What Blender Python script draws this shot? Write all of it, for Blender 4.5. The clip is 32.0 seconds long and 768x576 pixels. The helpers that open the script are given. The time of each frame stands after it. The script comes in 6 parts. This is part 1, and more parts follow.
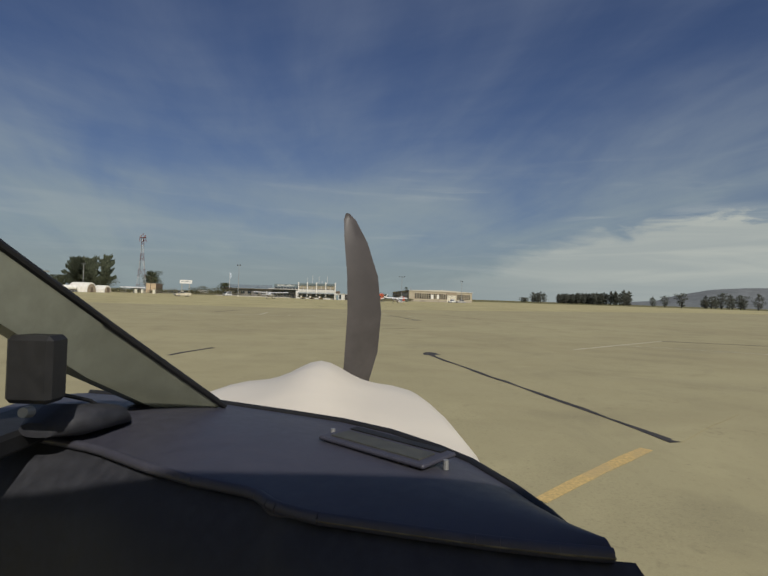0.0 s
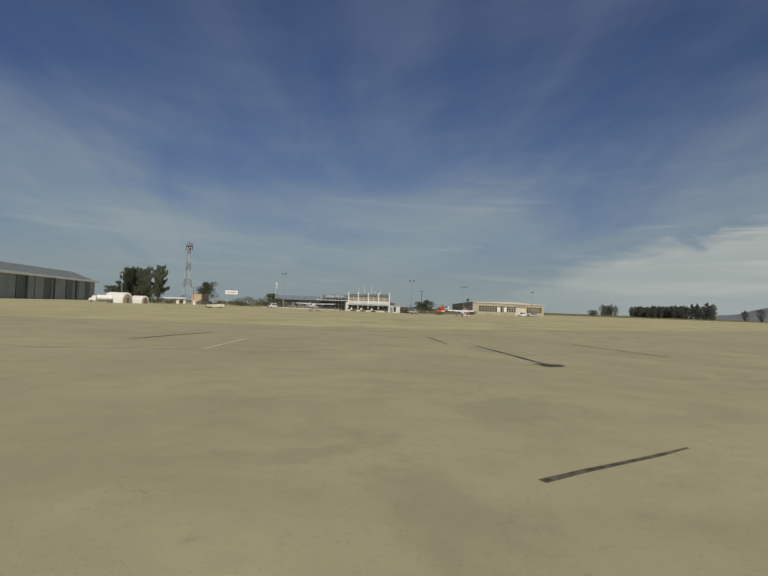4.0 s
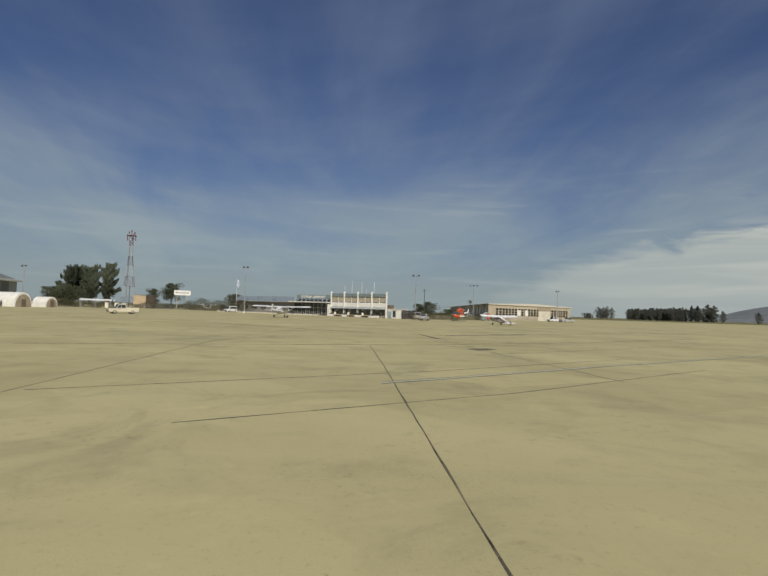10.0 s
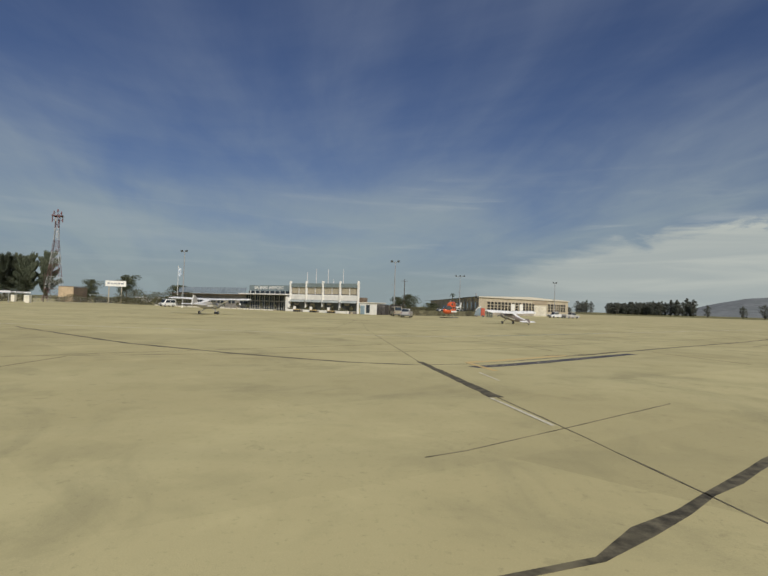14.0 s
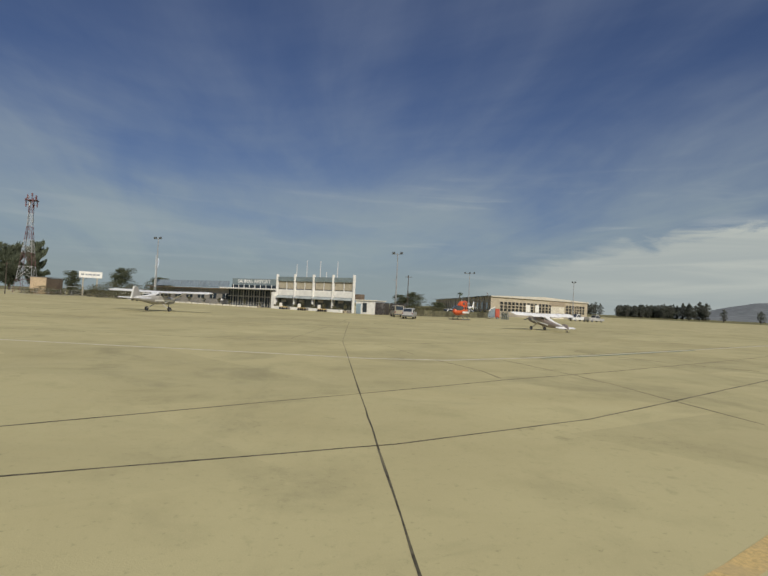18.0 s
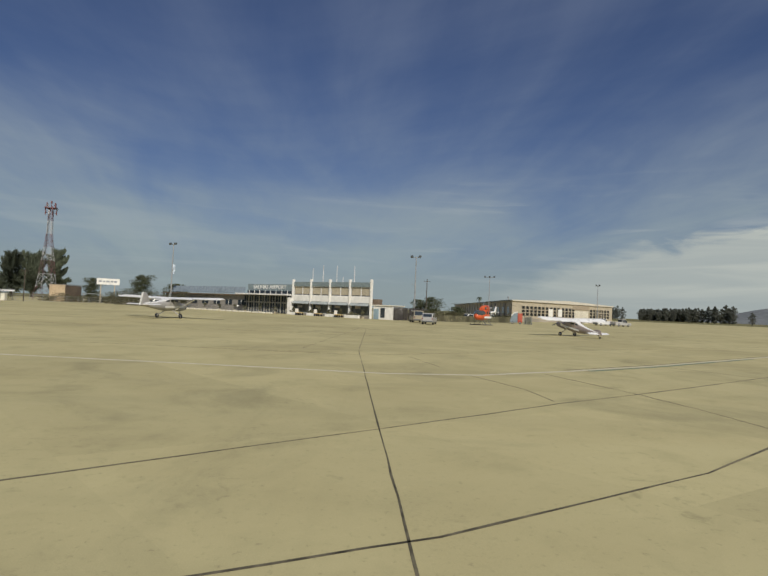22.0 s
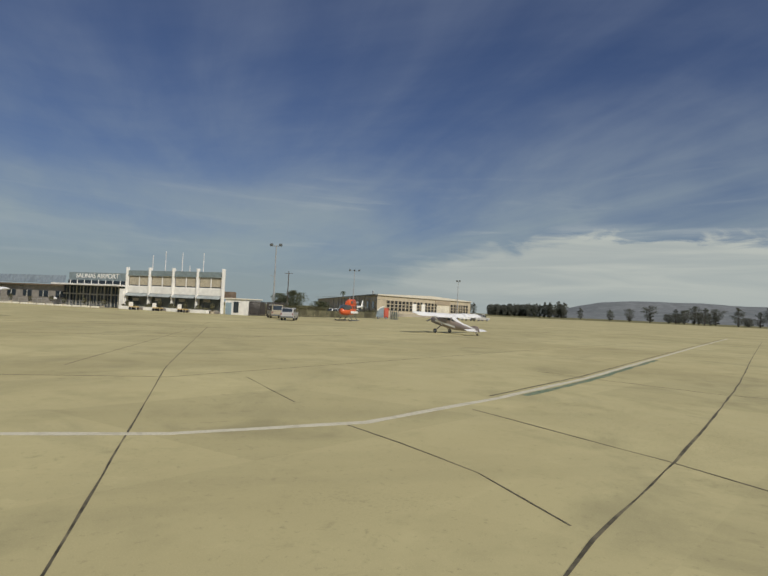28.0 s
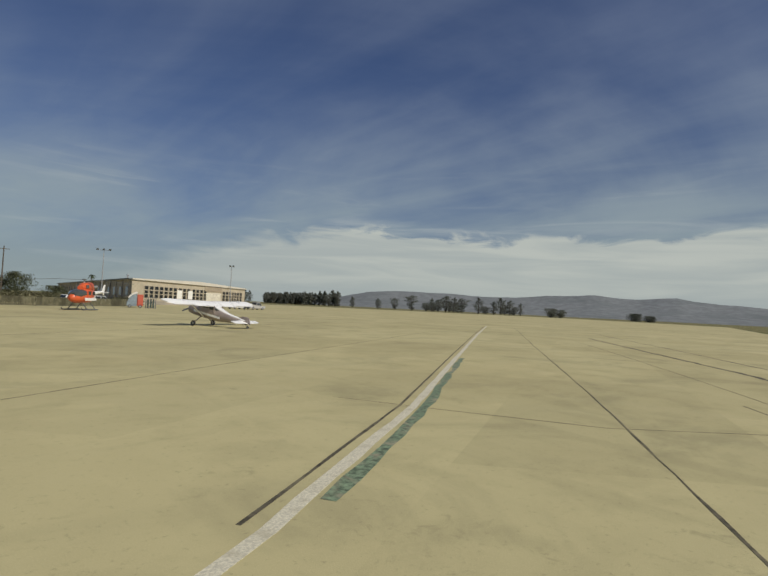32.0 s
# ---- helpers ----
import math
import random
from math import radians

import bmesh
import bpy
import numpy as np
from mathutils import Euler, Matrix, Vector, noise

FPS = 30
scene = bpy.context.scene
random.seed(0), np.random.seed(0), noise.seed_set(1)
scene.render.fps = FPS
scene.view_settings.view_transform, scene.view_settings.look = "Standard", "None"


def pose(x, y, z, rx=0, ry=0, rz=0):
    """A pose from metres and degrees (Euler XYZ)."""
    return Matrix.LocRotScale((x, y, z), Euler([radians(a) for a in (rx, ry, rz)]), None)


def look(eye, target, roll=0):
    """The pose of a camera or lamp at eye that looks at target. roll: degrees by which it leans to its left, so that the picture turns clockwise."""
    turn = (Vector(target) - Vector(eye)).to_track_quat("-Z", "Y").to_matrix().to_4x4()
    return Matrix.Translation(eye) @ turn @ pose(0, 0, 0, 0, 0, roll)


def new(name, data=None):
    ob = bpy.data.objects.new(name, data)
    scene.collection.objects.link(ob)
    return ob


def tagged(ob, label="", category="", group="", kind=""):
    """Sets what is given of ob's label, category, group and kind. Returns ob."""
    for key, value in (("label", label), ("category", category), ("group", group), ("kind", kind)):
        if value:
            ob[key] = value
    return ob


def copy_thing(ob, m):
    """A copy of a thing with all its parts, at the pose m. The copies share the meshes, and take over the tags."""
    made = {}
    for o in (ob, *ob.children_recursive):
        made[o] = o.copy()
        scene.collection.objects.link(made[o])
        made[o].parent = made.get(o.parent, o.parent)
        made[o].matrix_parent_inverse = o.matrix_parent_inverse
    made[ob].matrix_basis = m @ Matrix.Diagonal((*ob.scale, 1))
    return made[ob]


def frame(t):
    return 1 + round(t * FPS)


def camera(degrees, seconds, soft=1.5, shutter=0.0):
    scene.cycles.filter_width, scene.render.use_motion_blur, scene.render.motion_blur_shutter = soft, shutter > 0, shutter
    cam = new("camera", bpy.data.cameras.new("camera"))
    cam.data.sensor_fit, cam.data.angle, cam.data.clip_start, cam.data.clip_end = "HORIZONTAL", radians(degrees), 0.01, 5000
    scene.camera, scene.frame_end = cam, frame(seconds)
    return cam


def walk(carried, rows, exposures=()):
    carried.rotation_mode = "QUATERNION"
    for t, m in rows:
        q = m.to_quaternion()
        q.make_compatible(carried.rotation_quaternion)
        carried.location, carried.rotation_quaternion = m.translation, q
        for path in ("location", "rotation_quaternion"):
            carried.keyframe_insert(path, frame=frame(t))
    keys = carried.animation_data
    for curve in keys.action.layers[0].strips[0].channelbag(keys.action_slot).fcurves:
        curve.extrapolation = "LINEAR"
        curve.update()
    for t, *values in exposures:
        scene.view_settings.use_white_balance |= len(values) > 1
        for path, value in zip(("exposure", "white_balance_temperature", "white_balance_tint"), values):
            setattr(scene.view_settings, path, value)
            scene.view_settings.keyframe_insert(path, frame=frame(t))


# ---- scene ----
# ---- camera ----
cam = camera(73.05, 32.0, soft=1.6)

# seconds, place, heading (clockwise from +y), climb and lean in degrees
PATH = [
    (0, 2.41, -133.89, 2.27, 4.13, 0.94, 1.85),
    (0.35, 2.717, -131.857, 2.29, 5.1, 2, 2.4),
    (0.5, 2.6, -130.99, 2.29, 5.59, 2.57, 2.66),
    (1, 2.69, -127.52, 2.29, 6.73, 2.06, 2.82),
    (1.5, 3.12, -123.68, 2.29, 6.84, 1.6, 2.71),
    (2, 3.38, -119.78, 2.28, 5.93, 1.5, 3.04),
    (2.5, 3.5, -116.06, 2.28, 3.49, 1.56, 2.27),
    (3, 3.43, -112.27, 2.28, 1.31, 1.84, 2.39),
    (3.5, 3.25, -108.46, 2.29, -0.53, 2.18, 1.88),
    (4, 3.03, -104.78, 2.28, -2.21, 2.07, 2.07),
    (4.5, 2.75, -100.94, 2.28, -3.04, 2.05, 1.95),
    (6.5, -1.51, -78.69, 2.3, -5.05, 1.9, 1.66),
    (7, -1.96, -74.37, 2.27, -4.98, 1.84, 1.93),
    (7.5, -2.21, -70.33, 2.28, -4.31, 1.88, 1.96),
    (8, -2.42, -66.45, 2.28, -3.72, 1.21, 1.85),
    (8.5, -2.53, -62.51, 2.28, -2.66, 1.91, 2.38),
    (9, -2.61, -58.36, 2.29, -2.17, 1.66, 2.4),
    (9.5, -2.92, -53.93, 2.28, -1.2, 2, 2.15),
    (10, -2.97, -49.63, 2.28, -0.26, 2.49, 1.83),
    (10.5, -2.85, -45.46, 2.26, 0.63, 2.36, 2.55),
    (11, -2.83, -41.19, 2.29, 1.34, 2.01, 2.62),
    (11.5, -2.64, -37.13, 2.27, 1.47, 1.98, 2.32),
    (12, -2.43, -33.07, 2.27, 1.02, 2.12, 2.55),
    (12.5, -2.33, -29.04, 2.28, 0.91, 2.06, 2.13),
    (13, -2.23, -25.19, 2.28, 1.22, 2.05, 2.2),
    (13.5, -2.02, -21.69, 2.25, 1.82, 2.16, 2.03),
    (14, -1.93, -18.27, 2.27, 2.41, 1.93, 1.8),
    (14.5, -1.79, -14.9, 2.29, 2.48, 1.96, 2.12),
    (16.5, 0.08, -3.19, 2.26, 2.71, 1.7, 2.58),
    (17, 0.04, -2.15, 2.27, 2.63, 1.84, 2.64),
    (17.5, -0.06, -1.33, 2.3, 2.3, 1.56, 2.67),
    (18, -0.11, -0.77, 2.29, 1.87, 1.74, 2.78),
    (18.5, -0.09, -0.35, 2.29, 1.55, 1.86, 2.74),
    (19, 0, 0, 2.28, 1.03, 1.8, 2.8),
    (19.5, -0.1, 0.29, 2.29, 0.94, 1.98, 2.69),
    (20, -0.11, 0.64, 2.28, 0.61, 1.87, 2.69),
    (20.5, -0.14, 1.03, 2.29, 0.43, 1.91, 2.56),
    (21, -0.16, 1.45, 2.29, 0.23, 1.93, 2.6),
    (21.5, -0.17, 1.91, 2.29, -0.11, 2.11, 2.23),
    (22, -0.16, 2.46, 2.29, -0.09, 2.22, 2.43),
    (22.5, -0.15, 3.09, 2.29, -0.06, 2.24, 2.37),
    (23, -0.02, 3.8, 2.27, -0.47, 2.44, 2.27),
    (23.5, -0.09, 4.53, 2.29, 0.15, 2.44, 2.22),
    (24, -0.08, 5.24, 2.29, 0.64, 2.22, 2.27),
    (24.5, -0.04, 5.9, 2.28, 1.64, 2.17, 2.39),
    (26.5, 0.29, 8.79, 2.3, 7.5, 1.85, 2.5),
    (27, 0.5, 9.64, 2.3, 9.7, 2.18, 2.65),
    (27.5, 0.71, 10.51, 2.26, 12.2, 2.22, 2.65),
    (28, 0.99, 11.51, 2.22, 14.95, 2.3, 2.6),
    (28.5, 1.13, 12, 2.26, 17.75, 2.42, 2.5),
    (29, 1.43, 12.79, 2.27, 20.8, 2.55, 2.5),
    (29.5, 1.91, 13.74, 2.28, 24, 2.65, 2.45),
    (30, 2.45, 14.77, 2.28, 27.1, 2.7, 2.5),
    (30.5, 2.95, 15.84, 2.27, 30.1, 2.65, 2.5),
    (31, 3.55, 16.86, 2.28, 33, 2.55, 2.5),
    (31.5, 4.33, 17.94, 2.27, 36, 2.4, 2.6),
    (32, 5.22, 19.48, 2.22, 39.3, 2.15, 2.8),

]


def aim(x, y, z, heading, climb, lean):
    h, c = radians(heading), radians(climb)
    eye = Vector((x, y, z))
    way = Vector((math.sin(h) * math.cos(c), math.cos(h) * math.cos(c), math.sin(c)))
    return look(eye, eye + 10 * way, lean)


walk(cam, [(r[0], aim(*r[1:])) for r in PATH], [(0.0, -0.12), (6.0, -0.08), (10.0, 0.0), (32.0, 0.0)])

# ---- world, sun ----
SUN_HEADING, SUN_HEIGHT = radians(166), radians(40)


class Nodes:
    """Short-hand for a node tree."""

    def __init__(self, tree):
        self.tree = tree
        tree.nodes.clear()

    def add(self, kind, inputs=None, **props):
        n = self.tree.nodes.new(kind)
        for k, v in props.items():
            setattr(n, k, v)
        for k, v in (inputs or {}).items():
            self.put(n.inputs[k], v)
        return n

    def put(self, socket, v):
        if isinstance(v, bpy.types.NodeSocket):
            self.tree.links.new(v, socket)
        else:
            socket.default_value = v

    def math(self, op, a, b=0.0, clamp=False):
        n = self.add("ShaderNodeMath", operation=op, use_clamp=clamp)
        self.put(n.inputs[0], a)
        self.put(n.inputs[1], b)
        return n.outputs[0]

    def ramp(self, v, lo, hi, a=0.0, b=1.0, smooth=True):
        n = self.add("ShaderNodeMapRange", {"Value": v, "From Min": lo, "From Max": hi, "To Min": a, "To Max": b})
        n.interpolation_type = "SMOOTHSTEP" if smooth else "LINEAR"
        return n.outputs["Result"]

    def mix(self, f, a, b, how="MIX"):
        n = self.add("ShaderNodeMix", data_type="RGBA", blend_type=how)
        self.put(n.inputs[0], f)
        self.put(n.inputs[6], a)
        self.put(n.inputs[7], b)
        return n.outputs[2]

    def noise(self, vec, scale, detail=4.0, rough=0.55, distort=0.0):
        n = self.add("ShaderNodeTexNoise", {"Vector": vec, "Scale": scale, "Detail": detail, "Roughness": rough, "Distortion": distort})
        return n.outputs["Fac"]


def build_world():
    world = bpy.data.worlds.new("sky")
    world.use_nodes = True
    scene.world = world
    n = Nodes(world.node_tree)
    sky = n.add("ShaderNodeTexSky", sky_type="NISHITA", sun_disc=False, sun_elevation=SUN_HEIGHT, sun_rotation=SUN_HEADING,
                altitude=30.0, air_density=1.1, dust_density=1.3, ozone_density=1.6)
    way = n.add("ShaderNodeTexCoord").outputs["Generated"]
    split = n.add("ShaderNodeSeparateXYZ", {"Vector": way})
    x, y, z = split.outputs
    up = n.math("MAXIMUM", z, 0.015)
    # high ice cloud: streaks that run one way on a flat layer overhead
    a = radians(-9)
    px, py = n.math("DIVIDE", x, n.math("ADD", up, 0.16)), n.math("DIVIDE", y, n.math("ADD", up, 0.16))
    across = n.math("SUBTRACT", n.math("MULTIPLY", px, math.cos(a)), n.math("MULTIPLY", py, math.sin(a)))
    along = n.math("ADD", n.math("MULTIPLY", px, math.sin(a)), n.math("MULTIPLY", py, math.cos(a)))
    flat = n.add("ShaderNodeCombineXYZ", {"X": across, "Y": n.math("MULTIPLY", along, 0.30), "Z": 0.3}).outputs[0]
    wide = n.add("ShaderNodeCombineXYZ", {"X": across, "Y": n.math("MULTIPLY", along, 0.7), "Z": 4.1}).outputs[0]
    streak = n.noise(flat, 0.85, 5.0, 0.5, 1.6)
    sheet = n.noise(wide, 0.55, 6.0, 0.52, 1.3)
    fine = n.noise(flat, 5.0, 5.0, 0.6, 0.5)
    ice = n.math("ADD", n.math("MULTIPLY", streak, 0.42), n.math("ADD", n.math("MULTIPLY", sheet, 0.62), n.math("MULTIPLY", fine, 0.10)))
    # thicker towards the horizon, where one looks through more of it
    low = n.ramp(z, 0.52, 0.05)
    ice = n.math("ADD", ice, n.math("MULTIPLY", low, 0.17))
    ice = n.math("MULTIPLY", n.ramp(ice, 0.46, 0.86), n.math("ADD", n.math("MULTIPLY", low, 0.36), 0.54))
    # milky haze low down
    haze = n.ramp(z, 0.20, 0.0)
    ice = n.math("MAXIMUM", ice, n.math("MULTIPLY", haze, 0.80))
    # low cloud bank over the hills, ragged along its top
    turn = n.math("ARCTAN2", x, y)
    spread = n.add("ShaderNodeCombineXYZ", {"X": n.math("MULTIPLY", turn, 6.0), "Y": n.math("MULTIPLY", z, 20.0), "Z": 1.7}).outputs[0]
    ragged = n.noise(spread, 1.6, 8.0, 0.55, 0.5)
    wisps = n.noise(n.add("ShaderNodeCombineXYZ", {"X": n.math("MULTIPLY", turn, 2.2), "Y": n.math("MULTIPLY", z, 24.0), "Z": 6.3}).outputs[0], 1.3, 6.0, 0.52, 0.7)
    reach = n.ramp(turn, -0.08, 0.58)
    top = n.math("ADD", n.math("MULTIPLY", reach, 0.142), n.math("MULTIPLY", n.math("SUBTRACT", ragged, 0.5), 0.10))
    bank = n.ramp(n.math("SUBTRACT", top, z), -0.006, n.ramp(turn, 0.2, 0.7, 0.05, 0.013))
    bank = n.math("MULTIPLY", bank, reach)
    veil = n.math("MULTIPLY", n.math("MULTIPLY", n.ramp(wisps, 0.5, 0.72), n.ramp(z, 0.30, 0.12)), n.ramp(turn, -0.3, 0.3, 0.2, 0.5))
    body = n.math("MULTIPLY", n.ramp(wisps, 0.34, 0.62, 0.45, 1.0), n.ramp(z, 0.0, 0.08, 0.35, 1.0))
    blue = n.mix(1.0, sky.outputs[0], (0.46, 0.52, 0.72, 1), "MULTIPLY")
    col = n.mix(ice, blue, n.mix(low, (3.3, 3.9, 5.1, 1), (3.9, 4.8, 5.0, 1)))
    col = n.mix(veil, col, (5.4, 6.0, 6.1, 1))
    bankcol = n.mix(body, (4.3, 4.95, 5.05, 1), (6.5, 6.9, 6.35, 1))
    col = n.mix(n.math("MULTIPLY", bank, 0.9), col, bankcol)
    bg = n.add("ShaderNodeBackground", {"Color": col, "Strength": 0.075})
    out = n.add("ShaderNodeOutputWorld")
    n.put(out.inputs["Surface"], bg.outputs[0])


build_world()
lamp = new("sun", bpy.data.lights.new("sun", "SUN"))
lamp.data.energy, lamp.data.angle, lamp.data.color = 3.55, radians(0.55), (1.0, 0.94, 0.83)
lamp.matrix_world = look((400 * math.sin(SUN_HEADING), 400 * math.cos(SUN_HEADING), 400 * math.tan(SUN_HEIGHT)), (0, 0, 0))

# ---- materials ----
MATS = {}


def mat(name, colour, rough=0.7, metal=0.0, grain=0.12, size=0.6, stain=0.14, patch=5.0, bump=0.0, gloss=0.5, second=None, island=0.0, glow=None):
    """A painted, cast or grown surface: colour with fine grain and broad stains, in metres of the world."""
    if name in MATS:
        return MATS[name]
    m = bpy.data.materials.new(name)
    m.use_nodes = True
    n = Nodes(m.node_tree)
    place = n.add("ShaderNodeNewGeometry").outputs["Position"]
    fine = n.noise(place, 1.0 / size, 6.0, 0.62)
    broad = n.noise(place, 1.0 / patch, 4.0, 0.55, 0.5)
    base = (*colour, 1)
    dark = (*[c * (1 - 2.2 * grain) for c in colour], 1)
    light = (*[min(1, c * (1 + 1.6 * grain)) for c in colour], 1)
    col = n.mix(n.ramp(fine, 0.3, 0.7), dark, light)
    other = (*(second or [c * (1 - 2.4 * stain) for c in colour]), 1)
    col = n.mix(n.math("MULTIPLY", n.ramp(broad, 0.48, 0.68), min(1.0, 0.35 + 2 * stain)), col, other)
    if island:
        r = n.add("ShaderNodeNewGeometry").outputs["Random Per Island"]
        v = n.add("ShaderNodeHueSaturation", {"Color": col, "Value": n.ramp(r, 0, 1, 1 - island, 1 + island, False)})
        col = v.outputs[0]
    sh = n.add("ShaderNodeBsdfPrincipled", {"Base Color": col, "Metallic": metal, "Specular IOR Level": gloss})
    n.put(sh.inputs["Roughness"], n.ramp(fine, 0.2, 0.8, max(0.02, rough - 0.07), min(1, rough + 0.07)))
    if bump:
        b = n.add("ShaderNodeBump", {"Height": fine, "Strength": 0.6, "Distance": bump})
        n.put(sh.inputs["Normal"], b.outputs[0])
    if glow:
        sh.inputs["Emission Color"].default_value = (*glow, 1)
        sh.inputs["Emission Strength"].default_value = 1.0
    out = n.add("ShaderNodeOutputMaterial")
    n.put(out.inputs["Surface"], sh.outputs[0])
    MATS[name] = m
    return m


def glass(name, colour=(0.03, 0.04, 0.05), rough=0.06):
    """Window glass seen from outside by day: a dark room behind a clear gloss."""
    if name in MATS:
        return MATS[name]
    m = bpy.data.materials.new(name)
    m.use_nodes = True
    n = Nodes(m.node_tree)
    place = n.add("ShaderNodeNewGeometry").outputs["Position"]
    col = n.mix(n.noise(place, 0.8, 3.0), (*[c * 0.6 for c in colour], 1), (*[c * 1.5 for c in colour], 1))
    sh = n.add("ShaderNodeBsdfPrincipled", {"Base Color": col, "Roughness": rough, "Specular IOR Level": 0.6})
    out = n.add("ShaderNodeOutputMaterial")
    n.put(out.inputs["Surface"], sh.outputs[0])
    MATS[name] = m
    return m


def concrete_ground(name, pale, dark, warm, speck=0.8, slabs=0.09):
    """Weathered paving: broad cloudy tone, tyre-polished streaks, fine aggregate."""
    m = bpy.data.materials.new(name)
    m.use_nodes = True
    n = Nodes(m.node_tree)
    place = n.add("ShaderNodeNewGeometry").outputs["Position"]
    stretched = n.add("ShaderNodeMapping", {"Vector": place, "Rotation": (0, 0, radians(-38)), "Scale": (0.05, 0.4, 1)}).outputs[0]
    broad = n.noise(place, 0.07, 5.0, 0.6, 0.7)
    mid = n.noise(place, 0.55, 5.0, 0.6, 0.3)
    streak = n.noise(stretched, 1.0, 5.0, 0.6, 0.3)
    fine = n.noise(place, 9.0, 5.0, 0.75)
    grit = n.noise(place, 60.0, 2.0, 0.6)
    tyre = n.add("ShaderNodeMapping", {"Vector": place, "Rotation": (0, 0, radians(4)), "Scale": (0.9, 0.03, 1)}).outputs[0]
    rub = n.noise(tyre, 1.0, 4.0, 0.6, 0.4)
    cloud = n.noise(place, 0.2, 6.0, 0.65, 1.2)
    col = n.mix(n.ramp(broad, 0.36, 0.66), (*pale, 1), (*warm, 1))
    col = n.mix(n.math("MULTIPLY", n.ramp(cloud, 0.50, 0.70), 0.6), col, (*dark, 1))
    col = n.mix(n.math("MULTIPLY", n.ramp(cloud, 0.45, 0.28), 0.4), col, (*[min(1, c * 1.18) for c in pale], 1))
    col = n.mix(n.math("MULTIPLY", n.ramp(rub, 0.58, 0.76), 0.16), col, (*[c * 0.8 for c in dark], 1))
    col = n.mix(n.math("MULTIPLY", n.ramp(streak, 0.5, 0.72), 0.26), col, (*dark, 1))
    col = n.mix(n.math("MULTIPLY", n.ramp(mid, 0.50, 0.72), 0.36), col, (*dark, 1))
    col = n.mix(n.math("MULTIPLY", n.ramp(fine, 0.55, 0.8), speck), col, (*[c * 0.72 for c in dark], 1))
    col = n.mix(n.math("MULTIPLY", n.ramp(grit, 0.5, 0.75), 0.25), col, (*[min(1, c * 1.3) for c in pale], 1))
    rough_ = n.noise(place, 0.16, 3.0, 0.5, 0.4)
    chips = n.noise(place, 22.0, 4.0, 0.7)
    pit = n.math("MULTIPLY", n.ramp(rough_, 0.54, 0.66), n.ramp(chips, 0.52, 0.62))
    col = n.mix(n.math("MULTIPLY", pit, 0.22), col, (*[c * 0.5 for c in dark], 1))
    # grime: small blotches in loose drifts
    drift = n.noise(place, 0.35, 4.0, 0.6, 0.8)
    blot = n.noise(place, 3.2, 7.0, 0.68, 0.6)
    col = n.mix(n.math("MULTIPLY", n.math("MULTIPLY", n.ramp(drift, 0.46, 0.66), n.ramp(blot, 0.54, 0.68)), 0.42), col, (*[c * 0.72 for c in dark], 1))
    scuff = n.noise(place, 1.7, 7.0, 0.7, 0.4)
    col = n.mix(n.math("MULTIPLY", n.ramp(scuff, 0.58, 0.74), 0.3), col, (*[min(1, c * 1.16) for c in pale], 1))
    if slabs:
        # each cast slab has its own tone
        turned = n.add("ShaderNodeMapping", {"Vector": place, "Rotation": (0, 0, radians(-37.5)), "Scale": (1 / 6.1, 1 / 4.6, 0.0), "Location": (0.31, -0.17, 0.0)}).outputs[0]
        cell = n.add("ShaderNodeVectorMath", operation="FLOOR")
        n.put(cell.inputs[0], turned)
        tone = n.add("ShaderNodeTexWhiteNoise", {"Vector": cell.outputs[0]}).outputs["Value"]
        col = n.add("ShaderNodeHueSaturation", {"Color": col, "Value": n.ramp(tone, 0, 1, 1 - slabs, 1 + 0.6 * slabs, False)}).outputs[0]
    b = n.add("ShaderNodeBump", {"Height": n.math("ADD", fine, grit), "Strength": 0.35, "Distance": 0.01})
    sh = n.add("ShaderNodeBsdfPrincipled", {"Base Color": col, "Specular IOR Level": 0.25, "Normal": b.outputs[0]})
    n.put(sh.inputs["Roughness"], n.ramp(mid, 0.3, 0.7, 0.8, 0.95))
    out = n.add("ShaderNodeOutputMaterial")
    n.put(out.inputs["Surface"], sh.outputs[0])
    MATS[name] = m
    return m


CONCRETE = concrete_ground("apron_concrete", (0.48, 0.428, 0.226), (0.29, 0.262, 0.142), (0.425, 0.372, 0.192))
ASPHALT = concrete_ground("old_asphalt", (0.385, 0.345, 0.2), (0.275, 0.246, 0.148), (0.345, 0.304, 0.176), slabs=0.0)
GRASS = mat("dry_grass", (0.20, 0.18, 0.085), 0.95, 0, 0.3, 0.5, 0.3, 30.0, 0.03, 0.1, (0.11, 0.12, 0.045))
TAR = mat("tar", (0.055, 0.05, 0.045), 0.75, 0, 0.25, 0.3, 0.2, 2.0, 0.004)
TAR_WORN = mat("worn_tar", (0.105, 0.092, 0.06), 0.85, 0, 0.3, 0.25, 0.3, 1.5, 0.003, 0.3, (0.2, 0.175, 0.105))
PAINT_WHITE = mat("worn_white_paint", (0.60, 0.56, 0.42), 0.7, 0, 0.12, 0.03, 0.06, 0.3, 0.0, 0.4, (0.36, 0.32, 0.21))
PAINT_YELLOW = mat("worn_yellow_paint", (0.58, 0.42, 0.17), 0.7, 0, 0.1, 0.05, 0.12, 0.7, 0.0, 0.4, (0.47, 0.36, 0.18))
